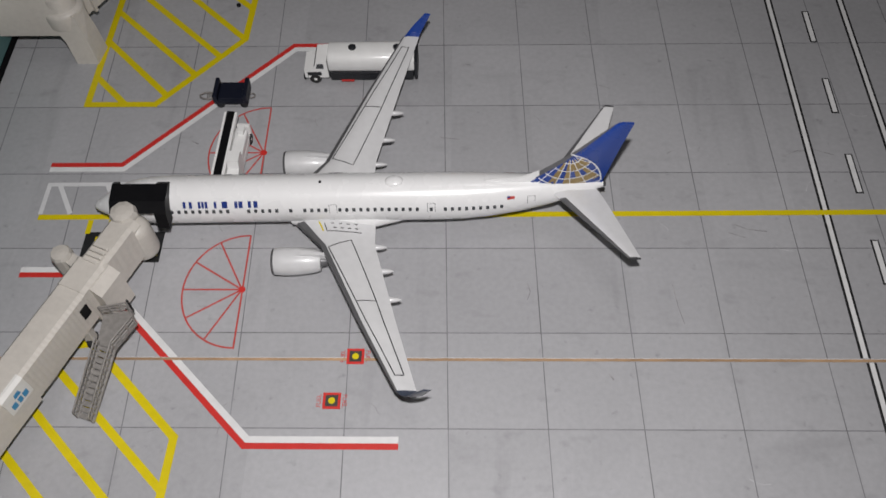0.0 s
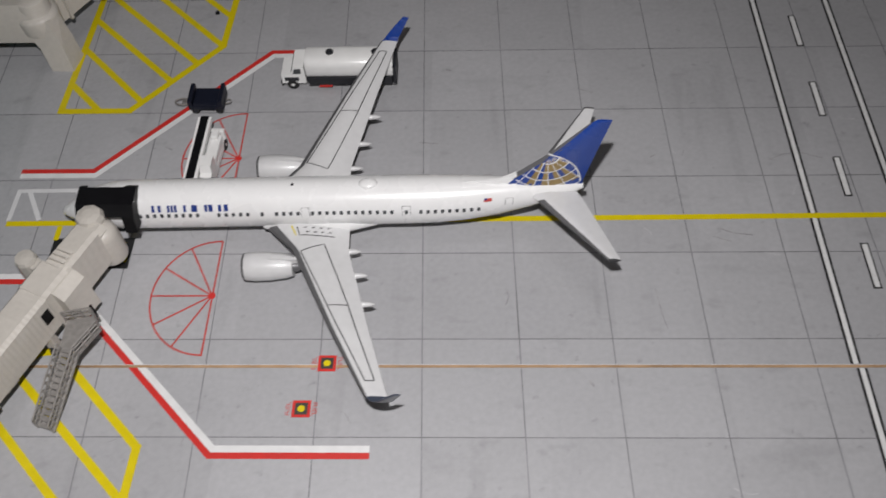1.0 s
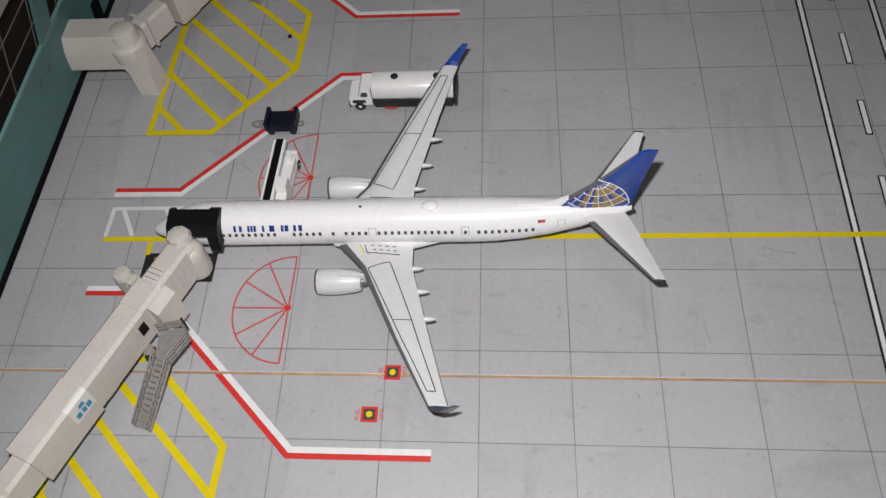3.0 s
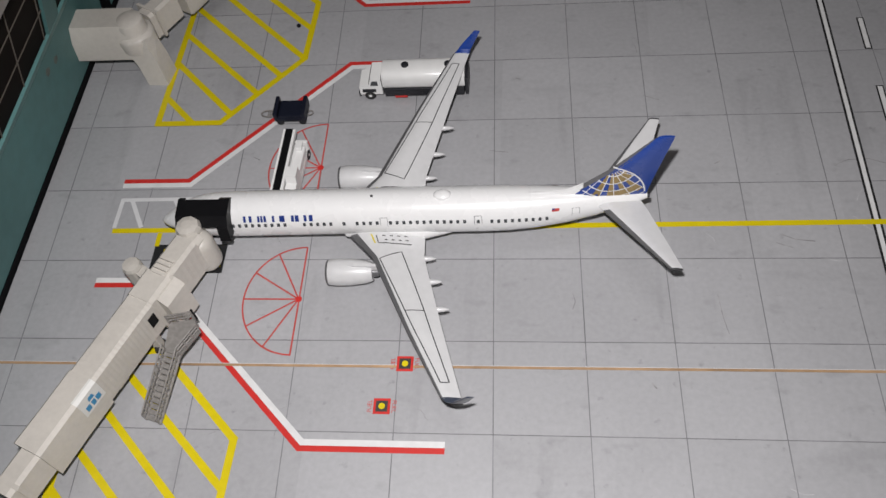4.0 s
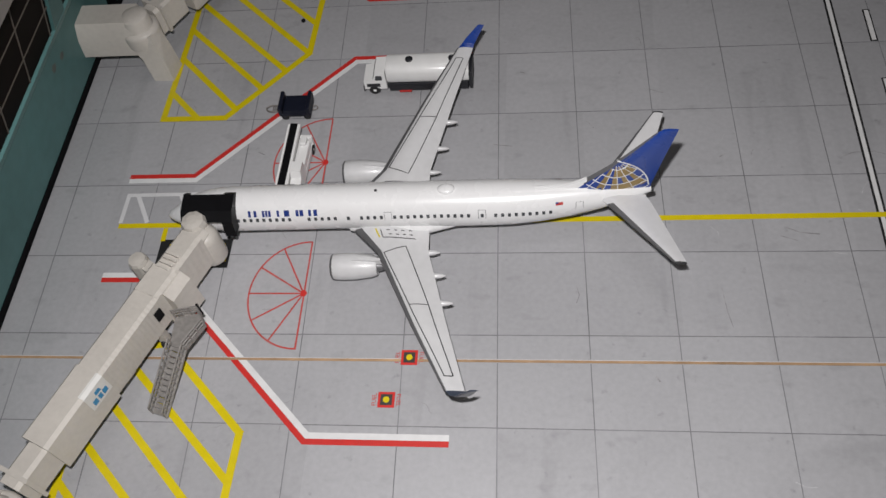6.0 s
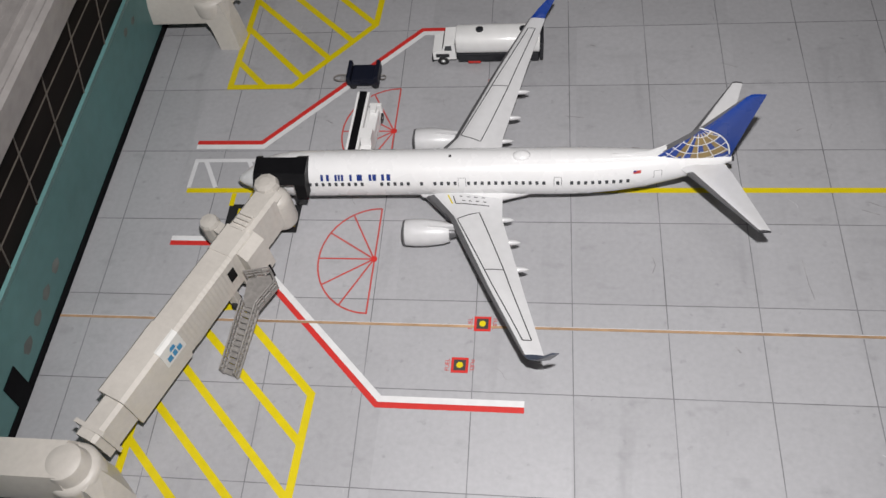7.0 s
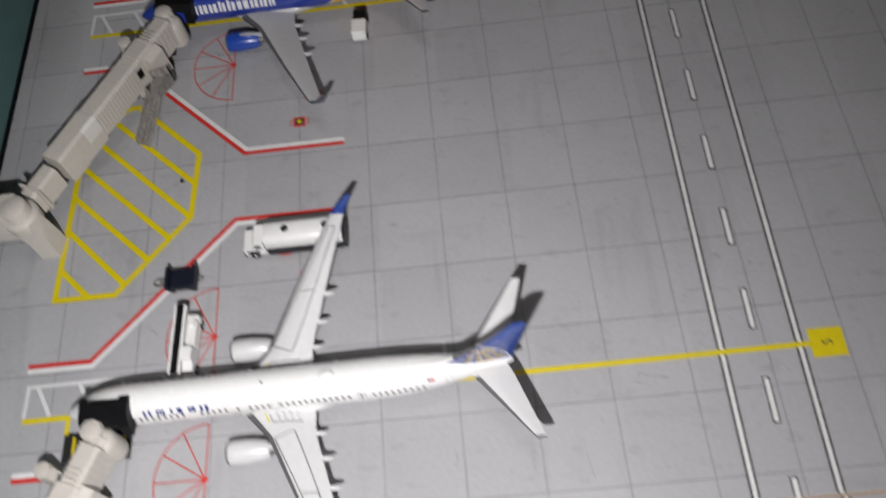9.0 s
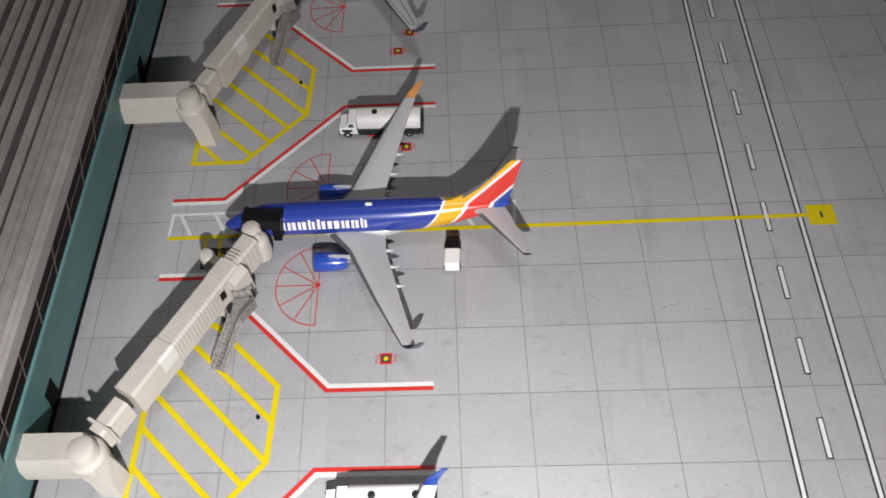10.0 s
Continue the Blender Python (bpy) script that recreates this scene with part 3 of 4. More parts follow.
def passenger_bridge(at, label, swing=0.0, reach=0.0, emblem=False, lift=0.4):
    def slid(far):
        return pose(DX * MM, DY * MM, 0, 0, 0, swing) @ pose((AX.x * far - DX) * MM, (AX.y * far - DY) * MM, 0)
    back, middle, front = slid(0), slid(reach / 2), slid(reach)
    m = pose(at[0] * MM, at[1] * MM, 0)
    b = thing("passenger_bridge", label, "jet bridge", "passenger bridges")
    b.matrix_basis = m
    rot = part("rotunda", lathe(bmesh.new(), [(4.6, 9.0), (4.9, 12.3), (4.75, 13.0), (4.3, 13.4), (3.75, 13.6), (3.6, 14.0), (3.55, 15.9), (3.3, 16.7), (2.6, 17.1), (1.2, 17.3), (0.1, 17.35)], at=(DX, DY, 0), seg=32), BEIGE, b, smooth=True)
    part("connector", loft(bmesh.new(), [[(x, DY + lift + y, z) for y, z in ((-4.3, 7.0), (-4.6, 12.9), (-3.4, 17.0), (3.2, 17.0), (4.4, 12.9), (4.2, 7.0))] for x in (-107.0, -105.4, DX)]), BEIGE, b, smooth=True)
    part("connector_end", loft(bmesh.new(), [[(x, DY + lift + y * s, 12.2 + (z - 12.2) * s) for y, z in ((-4.3, 7.0), (-4.6, 12.9), (-3.4, 17.0), (3.2, 17.0), (4.4, 12.9), (4.2, 7.0))] for x, s in ((-109.0, 0.86), (-107.2, 1.0))]), BEIGE, b)
    bm = bmesh.new()
    loft(bm, [[(-84.6, -28.4, 0), (-79.4, -28.6, 0), (-78.6, -23.0, 0), (-84.0, -18.0, 0)], [(-85.6, -27.2, 6), (-80.0, -27.6, 6), (-79.2, -22.6, 6), (-84.4, -18.0, 6)], [(-88.6, -26.2, 13.0), (-81.4, -26.4, 13.0), (-80.2, -22.4, 13.0), (-84.6, -18.2, 13.0)]])
    part("pedestal", bm, BEIGE, b, "flared support foot")
    part("flange", prism(bmesh.new(), [along(5.6, -3.3), along(5.6, 3.5), along(6.4, 3.4), along(6.4, -3.2)], 6.2, 13.9), BEIGE, b, m=back)
    part("inner_tunnel", tube(bmesh.new(), 4.0, 13.5, 2.55, 6.4, 13.6), BEIGE, b, m=back)
    outer = part("outer_tunnel", tube(bmesh.new(), 12.0, 27.5, 3.4, 5.6, 15.0, ribs=1), BEIGE, b, m=middle)
    part("ribbed_tunnel", tube(bmesh.new(), 27.3 - reach / 2 - 1.0, 45.5, 3.25, 6.2, 14.8, ribs=19), BEIGE, b, m=front)
    # underside skirts with stepped outline
    for u0, u1, z0 in ((13.0, 19.0, 4.6), (21.0, 27.0, 5.0), (30.0, 33.0, 5.2), (37.0, 40.0, 5.4)):
        part("underframe", tube(bmesh.new(), u0, u1, 2.7, z0, 6.6, chamfer=0.1), BEIGE, b, m=middle if u1 < 28 else front)
    part("collar", tube(bmesh.new(), 45.2, 51.5, 3.3, 4.6, 15.0, ribs=4), BEIGE, b, m=front)
    part("side_cabin", loft(bmesh.new(), [[(*along(u, v), z) for v, z in ((2.4, 4.4), (2.4, 14.2), (3.6, 14.2), (5.4, 12.6), (5.6, 4.4))] for u in (46.6, 52.4)]), BEIGE, b, m=front)
    part("front_tunnel", tube(bmesh.new(), 50.8, 60.6, 2.9, 5.4, 14.6, ribs=6), BEIGE, b, m=front)
    bm = bmesh.new()
    for i in range(4):
        tube(bm, 51.2 + 1.1 * i, 51.7 + 1.1 * i, 1.9, 14.6, 15.25, chamfer=0.2)
    part("roof_unit", bm, BEIGE, b, m=front)
    cx, cy = -61.2, 36.5
    part("cab", lathe(bmesh.new(), [(2.4, 3.2), (2.9, 3.6), (3.05, 4.2), (3.05, 10.2), (2.9, 11.2), (2.4, 11.9), (1.6, 12.3), (0.1, 12.5)], at=(cx, cy, 0), seg=32), BEIGE, b, smooth=True, m=front)
    kx, ky = -62.9, 38.3
    part("cab_roof", lathe(bmesh.new(), [(2.7, 8.0), (2.75, 13.0), (2.35, 14.0), (1.2, 14.35), (0.1, 14.4)], at=(kx, ky, 0), seg=9), BEIGE, b, m=front)
    part("cab_neck", tube(bmesh.new(), 60.0, 63.0, 2.5, 6.0, 13.4, chamfer=1.0), BEIGE, b, m=front)
    # black hood round the door, cut to the hull
    cyl = [(46.6 + 4.85 * math.cos(a), 8.7 + 5.15 * math.sin(a)) for a in [math.pi * (0.57 + 0.49 * i / 10) for i in range(11)]]
    prof = [(44.6, 14.5), (40.6, 14.0), (38.8, 12.3), (37.9, 8.7), (41.0, 8.3)] + cyl[::-1]
    hood = part("hood", prism(bmesh.new(), prof, -57.3, -55.0, axis="x"), SOCKET, b, "black rubbery hood against the hull", m=front)
    part("hood_side", prism(bmesh.new(), prof, -66.0, -64.8, axis="x"), SOCKET, hood)
    part("hood_roof", prism(bmesh.new(), [(44.5, 14.47), (40.7, 13.97), (38.9, 12.3), (39.4, 11.9), (41.1, 13.5), (44.5, 14.0)], -64.8, -57.3, axis="x"), SOCKET, hood)
    # drive column and round service box on the far side
    kx, ky = -75.1, 31.8
    part("service_box", lathe(bmesh.new(), [(1.8, 3.0), (2.1, 3.6), (2.1, 8.8), (1.8, 9.5), (0.6, 9.7)], at=(kx, ky, 0), seg=10), BEIGE, b, m=front)
    part("bracket", prism(bmesh.new(), [(-74.4, 30.4), (-70.0, 27.4), (-69.0, 29.9), (-73.8, 32.8)], 5.5, 8.5), BEIGE, b, m=front)
    for v in (-2.0, 2.0):
        x, y = along(42.0, v)
        leg = part("drive_leg", B(x - 0.9, x + 0.9, y - 0.9, y + 0.9, 1.8, 6.5, bevel=0.2), BEIGE, b, m=front)
        part("wheel", lathe(bmesh.new(), [(0.5, -0.6), (1.5, -0.6), (1.6, -0.4), (1.6, 0.4), (1.5, 0.6), (0.5, 0.6)], at=(x, y, 1.6), axis="x", seg=18), TYRE, leg, smooth=True)
    # black window on the collar's near side
    x0, y0 = along(42.6, 3.28)
    x1, y1 = along(44.5, 3.28)
    bm = bmesh.new()
    d = Vector((AX.y, -AX.x)) * 0.12
    loft(bm, [[(x0, y0, 9.4), (x1, y1, 9.4), (x1, y1, 12.4), (x0, y0, 12.4)], [(x0 + d.x, y0 + d.y, 9.4), (x1 + d.x, y1 + d.y, 9.4), (x1 + d.x, y1 + d.y, 12.4), (x0 + d.x, y0 + d.y, 12.4)]])
    part("window", bm, SOCKET, b, "small black window", m=front)
    # white sign wrapped over the upper edge, with plain bars for its wording
    sign = part("sign", loft(bmesh.new(), [[(*along(u, v), z) for v, z in ((2.4, 14.6), (2.4, 15.1), (2.85, 15.07), (3.52, 14.5), (3.52, 9.8), (3.3, 9.8))] for u in (22.2, 27.6)]), SIGN_WHITE, b, "white sign panel with a blue emblem", m=middle)
    if emblem:
        bm = bmesh.new()
        for i, (u0, u1) in enumerate(((23.0, 24.1), (24.5, 25.4), (25.7, 26.8))):
            loft(bm, [[(*along(u0, 3.57), 10.6), (*along(u1, 3.57), 10.6), (*along(u1, 3.57), 12.0), (*along(u0, 3.57), 12.0)], [(*along(u0, 3.63), 10.6), (*along(u1, 3.63), 10.6), (*along(u1, 3.63), 12.0), (*along(u0, 3.63), 12.0)]])
        loft(bm, [[(*along(24.3, 3.57), 12.5), (*along(25.8, 3.57), 12.5), (*along(25.6, 3.57), 13.5), (*along(24.5, 3.57), 13.5)], [(*along(24.3, 3.63), 12.5), (*along(25.8, 3.63), 12.5), (*along(25.6, 3.63), 13.5), (*along(24.5, 3.63), 13.5)]])
        part("emblem", bm, SIGN_BLUE, sign)
    part("stub", lathe(bmesh.new(), [(0.45, 0.0), (0.45, 1.0), (0.2, 1.1)], at=(*along(12.6, -3.3), 11.2), seg=10), SOCKET, b, m=middle)
    # service stairs of cast metal lattice
    st = part("stair_landing", prism(bmesh.new(), [(-64.4, 19.2), (-59.4, 20.2), (-57.8, 17.4), (-60.6, 12.2), (-64.2, 13.0)], 7.0, 7.6), STEEL, b, "grey cast metal service stairs", m=front)
    for p, q in (((-59.4, 20.2), (-57.8, 17.4)), ((-57.8, 17.4), (-60.6, 12.2)), ((-64.4, 19.2), (-59.4, 20.2))):
        for z in (8.6, 9.6, 10.4):
            part("rail", rod(bmesh.new(), (*p, z), (*q, z), 0.17, 6), STEEL, st)
        for f in (0, 0.33, 0.66):
            x, y = p[0] + (q[0] - p[0]) * f, p[1] + (q[1] - p[1]) * f
            part("post", rod(bmesh.new(), (x, y, 7.2), (x, y, 10.5), 0.18, 6), STEEL, st)
    top, foot = Vector((-62.3, 12.8, 7.3)), Vector((-66.2, 1.3, 0.3))
    wide = Vector((1.5, -0.47, 0))
    for s in (-1, 1):
        part("stringer", rod(bmesh.new(), top + wide * s, foot + wide * s, 0.32, 6), STEEL, st)
        for h in (1.4, 2.6):
            part("rail", rod(bmesh.new(), top + wide * s + Vector((0, 0, h)), foot + wide * s + Vector((0, 0, h)), 0.19, 6), STEEL, st)
        for i in range(11):
            p = top.lerp(foot, i / 10) + wide * s
            part("post", rod(bmesh.new(), p, p + Vector((0, 0, 2.7)), 0.16, 6), STEEL, st)
            if i < 10:
                part("brace", rod(bmesh.new(), p, top.lerp(foot, (i + 1) / 10) + wide * s + Vector((0, 0, 2.5)), 0.11, 5), STEEL, st)
    for i in range(12):
        p = top.lerp(foot, (i + 0.5) / 12)
        f = 0.55 * (foot - top).normalized()
        q = [p - wide - f, p + wide - f, p + wide + f, p - wide + f]
        part("tread", loft(bmesh.new(), [[(v.x, v.y, p.z - 0.14) for v in q], [(v.x, v.y, p.z + 0.14) for v in q]]), STEEL, st)
    part("corner_post", rod(bmesh.new(), (-59.2, 20.4, 7.0), (-59.2, 20.4, 10.8), 0.25, 6), SOCKET, st)
    return b


passenger_bridge((0, 0), "beige plastic passenger bridge docked at the white airliner", emblem=True)
passenger_bridge((-5.0, 119.8), "beige plastic passenger bridge docked at the blue airliner", swing=-6.0, reach=6.4, lift=0.6)
passenger_bridge((1.5, 232.3), "beige plastic passenger bridge at the far stand", reach=5.0, lift=2.5)


# ---- aircraft ----
def hull_rings(length, seg=28):
    """Rings of a narrow-body hull, nose at x = 0; returns rings and a function for the section at x."""
    nose = ((0.0, 0.12, 6.5, 0.12), (0.5, 0.8, 6.55, 0.75), (1.6, 1.5, 6.7, 1.45), (3.4, 2.4, 7.05, 2.4), (5.6, 3.25, 7.5, 3.35), (8.4, 4.05, 7.93, 4.3), (12.0, 4.55, 8.13, 4.85), (16.0, 4.7, 8.2, 5.0))
    tail = ((-33.0, 4.7, 8.2, 5.0), (-28.0, 4.6, 8.22, 4.95), (-22.0, 4.2, 8.5, 4.65), (-16.0, 3.5, 9.0, 4.1), (-10.0, 2.6, 9.75, 3.1), (-5.0, 1.65, 10.7, 1.9), (-1.5, 1.0, 11.2, 1.1), (0.0, 0.55, 11.4, 0.6))
    mid = [(16.0 + (length - 49.0) * i / 6, 4.7, 8.2, 5.0) for i in range(1, 6)]
    st = list(nose) + mid + [(length + x, a, z, b) for x, a, z, b in tail]

    def section(x):
        for p, q in zip(st, st[1:]):
            if p[0] <= x <= q[0]:
                f = (x - p[0]) / (q[0] - p[0])
                return tuple(p[i] + f * (q[i] - p[i]) for i in (1, 2, 3))
        return st[-1][1:]
    rings = [[(x, ry * math.cos(2 * math.pi * i / seg), zc + rz * math.sin(2 * math.pi * i / seg)) for i in range(seg)] for x, ry, zc, rz in st]
    return rings, section


def foil(x, y, z, chord, thick, up=0.0):
    """A closed wing section in the x-z plane at y; up turns it towards upright for winglets."""
    prof = ((0.0, 0.0), (0.05, 0.42), (0.18, 0.72), (0.4, 0.8), (0.7, 0.48), (1.0, 0.06), (1.0, -0.04), (0.6, -0.35), (0.25, -0.5), (0.05, -0.34))
    c, s = math.cos(up), math.sin(up)
    return [(x + a * chord, y - b * thick * s, z + b * thick * c) for a, b in prof]


def airliner(name, label, length, nose, yaw, wing_at, tail_shift, mats_, winglets=True, span=43.0, broad=1.0, globe=False, windows=False):
    """An airliner standing on its gear, nose at (0, 0) towards -x; wing_at moves the wing along the hull."""
    hull_m, wing_m, let_m, tail_m, engine_m = mats_
    a = thing(name, label, "airplane", "model airliners", at=(nose[0], nose[1], 0), turn=yaw)
    rings, section = hull_rings(length)
    part("fuselage", loft(bmesh.new(), rings), hull_m, a, smooth=True)
    part("exhaust", lathe(bmesh.new(), [(0.55, -0.1), (0.5, 0.5), (0.1, 0.5)], at=(length, 0, 11.4), axis="x", seg=14), LINE_DARK, a, smooth=True)
    part("belly_fairing", loft(bmesh.new(), [[(x, ry * math.cos(t), 5.2 + rz * math.sin(t)) for t in [2 * math.pi * i / 20 for i in range(20)]] for x, ry, rz in ((wing_at - 3, 0.8, 0.5), (wing_at, 4.3, 1.9), (wing_at + 8, 5.1, 2.5), (wing_at + 17, 5.1, 2.4), (wing_at + 22, 3.8, 1.7), (wing_at + 27, 0.6, 0.5))]), hull_m if hull_m is not BAND else wing_m, a, smooth=True)
    k = span / 43.0
    plan = ((2.0, -1.5, 18.3, 4.6, 2.3), (4.6, 1.0, 15.8, 5.1, 2.0), (10.5 * k, 6.3, 10.7, 5.8, 1.4), (28.5 * k, 14.8, 6.9, 8.1, 0.85), (43.0 * k, 22.2, 3.6, 10.0, 0.5))

    plan = tuple((y, x, c * broad, z, t) for y, x, c, z, t in plan)

    def wing_top(x, y):
        """Height of the wing's upper skin."""
        for p, q in zip(plan, plan[1:]):
            if p[0] <= y <= q[0]:
                f = (y - p[0]) / (q[0] - p[0])
                le, ch, z, th = (p[i] + f * (q[i] - p[i]) for i in (1, 2, 3, 4))
                c = min(1, max(0, (x - wing_at - le) / ch))
                pr = ((0, 0), (0.05, 0.42), (0.18, 0.72), (0.4, 0.8), (0.7, 0.48), (1.0, 0.06))
                for (c0, h0), (c1, h1) in zip(pr, pr[1:]):
                    if c0 <= c <= c1:
                        return z + th * (h0 + (h1 - h0) * (c - c0) / (c1 - c0))
        return 8.0

    def at_chord(y, c):
        for p, q in zip(plan, plan[1:]):
            if p[0] <= y <= q[0]:
                f = (y - p[0]) / (q[0] - p[0])
                return wing_at + p[1] + f * (q[1] - p[1]) + c * (p[2] + f * (q[2] - p[2]))
        return wing_at

    def skin_line(bm, s, pts, width=0.2):
        """A thin engraved line over the wing, through (y, chord) points."""
        fine = []
        for (ya, ca), (yb, cb) in zip(pts, pts[1:]):
            n = 8
            fine += [(ya + (yb - ya) * i / n, ca + (cb - ca) * i / n) for i in range(n)]
        fine.append(pts[-1])
        p3 = [Vector((at_chord(y, c) - (0.7 if s > 0 else 0.0), s * y, wing_top(at_chord(y, c), y) + 0.05)) for y, c in fine]
        rows = []
        for i, p in enumerate(p3):
            d = (p3[min(i + 1, len(p3) - 1)] - p3[max(i - 1, 0)])
            n = Vector((-d.y, d.x, 0)).normalized() * width / 2
            rows.append((bm.verts.new(p + n), bm.verts.new(p - n)))
        for (p, q), (u, v) in zip(rows, rows[1:]):
            bm.faces.new((p, u, v, q))

    for s in (-1, 1):
        back = 0.7 if s > 0 else 0.0          # the two moulded halves are fitted a little apart
        wing = part("wing", loft(bmesh.new(), [foil(wing_at - back + x, s * y, z, c, t) for y, x, c, z, t in plan]), wing_m, a, smooth=True)
        # dark bare-metal leading edge
        part("leading_edge", loft(bmesh.new(), [[(wing_at - back + x - 0.12 + 0.11 * c * u, s * y, z + t * w) for u, w in ((0, 0.02), (0.2, 0.38), (1.0, 0.66), (1.0, 0.5), (0.3, -0.45), (0.1, -0.3))] for y, x, c, z, t in plan[1:]]), EDGE_GREY, wing, "dull bare metal leading edge", smooth=True)
        if wing_m is WING_MID:
            lines = ()
        elif winglets:
            lines = (([(11.0 * k, 0.13), (26.0 * k, 0.20), (40.0 * k, 0.30), (40.0 * k, 0.68), (24.0 * k, 0.67), (9.4 * k, 0.60), (11.0 * k, 0.13)], 0.21), ([(24 * k, 0.19), (24 * k, 0.67)], 0.18))
        else:
            lines = (([(8.2, 0.10), (28.0 * k, 0.15), (42.6 * k, 0.27)], 0.24),)
        for pts, w in lines:
            bm = bmesh.new()
            skin_line(bm, s, pts, w)
            part("panel_line", bm, LINE_DARK, wing)
        if windows:
            bm = bmesh.new()
            skin_line(bm, s, [(5.2, 0.34), (7.2, 0.30), (7.4, 0.8)], 0.2)
            for c in (0.42, 0.52, 0.62, 0.72):
                skin_line(bm, s, [(6.4, c), (6.4, c + 0.045)], 0.22)
                skin_line(bm, s, [(5.3, c), (5.3, c + 0.045)], 0.2)
            tagged(part("walkway_mark", bm, LINE_DARK, wing), kind="stuff")
            bm = bmesh.new()
            skin_line(bm, s, [(4.9, 0.28), (7.2, 0.25)], 0.3)
            part("walkway_stripe", bm, YELLOW, wing)
        if winglets:
            ye, le, ch, ze = 43.0 * k, wing_at - back + 22.2, 3.6, 10.0
            rr = [foil(le, s * ye, ze, ch, 0.5, 0), foil(le + 0.9, s * (ye + 1.0), ze + 0.35, 3.0, 0.48, s * -0.5), foil(le + 2.0, s * (ye + 1.6), ze + 1.6, 2.7, 0.42, s * -1.1), foil(le + 4.9, s * (ye + 2.0), ze + 5.0, 1.5, 0.3, s * -1.3)]
            # the south winglet gets the dark colour that stands for its shaded face
            let = part("winglet", loft(bmesh.new(), rr), let_m if s > 0 else LET_SHADED, wing, smooth=True)
        for y in (10.4, 16.4, 23.2):
            xe = at_chord(y * k, 1.0)
            zt = wing_top(xe, y * k)
            xe -= back
            part("flap_fairing", loft(bmesh.new(), [[(xe + x, s * y * k + w * math.cos(t), zt - 0.55 + h * math.sin(t)) for t in [2 * math.pi * i / 10 for i in range(10)]] for x, w, h in ((-5.0, 0.12, 0.1), (-3.0, 0.55, 0.5), (0.0, 0.62, 0.6), (1.4, 0.45, 0.45), (2.3, 0.08, 0.1))]), wing_m, wing, smooth=True)
        # engine: hollow intake, fan, nozzle and pylon
        ex, ey, ez = wing_at - 3.4, s * 12.3, 3.7
        eng = part("engine", lathe(bmesh.new(), [(1.9, 0.9), (2.25, 0.15), (2.45, 0.0), (2.68, 0.5), (2.85, 2.2), (2.8, 5.0), (2.4, 8.2), (1.95, 9.6), (1.7, 9.6)], at=(ex, ey, ez), axis="x", seg=28), engine_m, a, smooth=True)
        part("fan", lathe(bmesh.new(), [(0.15, 0.5), (0.5, 0.75), (1.78, 0.95), (1.78, 1.2)], at=(ex, ey, ez), axis="x", seg=20), LINE_DARK, eng, smooth=True)
        part("exhaust_cone", lathe(bmesh.new(), [(1.2, 9.4), (1.05, 10.6), (0.5, 11.8), (0.1, 12.2)], at=(ex, ey, ez), axis="x", seg=20), EDGE_GREY, eng, smooth=True)
        part("intake_lip", lathe(bmesh.new(), [(2.27, 0.12), (2.45, -0.03), (2.6, 0.14), (2.7, 0.45), (2.62, 0.45)], at=(ex, ey, ez), axis="x", seg=28), EDGE_GREY, eng, smooth=True)
        part("pylon", loft(bmesh.new(), [[(ex + 2.0, ey - 0.15, ez + 2.3), (ex + 2.0, ey + 0.15, ez + 2.3), (ex + 2.0, ey + 0.15, ez + 2.5), (ex + 2.0, ey - 0.15, ez + 2.5)], [(ex + 6.0, ey - 0.5, ez + 1.9), (ex + 6.0, ey + 0.5, ez + 1.9), (ex + 6.0, ey + 0.4, ez + 3.0), (ex + 6.0, ey - 0.4, ez + 3.0)], [(ex + 12.0, ey - 0.4, ez + 1.2), (ex + 12.0, ey + 0.4, ez + 1.2), (ex + 12.0, ey + 0.3, ez + 2.4), (ex + 12.0, ey - 0.3, ez + 2.4)]]), engine_m if engine_m is not BLUE_BODY else wing_m, eng)
        # tailplane
        stab = part("tailplane", loft(bmesh.new(), [foil(length - 11.0, s * 1.0, 10.9, 9.8, 0.9), foil(length - 8.7 - back, s * 3.5, 11.15, 8.6, 0.85), foil(length + 2.7 - 1.5 * back, s * 18.4, 13.0, 2.2, 0.4)]), wing_m, a, smooth=True)
        part("tailplane_edge", loft(bmesh.new(), [[(x - 0.1 + 0.14 * c * u, s * y, z + t * w) for u, w in ((0, 0.02), (0.2, 0.38), (1.0, 0.66), (1.0, 0.5), (0.3, -0.45), (0.1, -0.3))] for x, y, z, c, t in ((length - 8.7 - back, 3.5, 11.15, 8.6, 0.85), (length + 2.7 - 1.5 * back, 18.4, 13.0, 2.2, 0.4))]), EDGE_GREY, stab, smooth=True)
        part("tailplane_tip", loft(bmesh.new(), [foil(length + 2.6 - 1.5 * back, s * 18.38, 13.0, 2.3, 0.46), foil(length + 2.8 - 1.5 * back, s * 18.75, 13.02, 2.1, 0.36)]), LINE_DARK, stab)
        leg = part("main_gear", rod(bmesh.new(), (wing_at + 15.0, s * 7.0, 1.2), (wing_at + 15.0, s * 6.4, 5.6), 0.35), STEEL, a)
        part("wheel", lathe(bmesh.new(), [(0.4, -0.9), (1.2, -0.9), (1.4, -0.7), (1.4, 0.7), (1.2, 0.9), (0.4, 0.9)], at=(wing_at + 15.0, s * 7.0, 1.4), axis="y", seg=18), TYRE, leg, smooth=True)
    leg = part("nose_gear", rod(bmesh.new(), (9.6, 0, 0.9), (9.9, 0, 4.4), 0.28), STEEL, a)
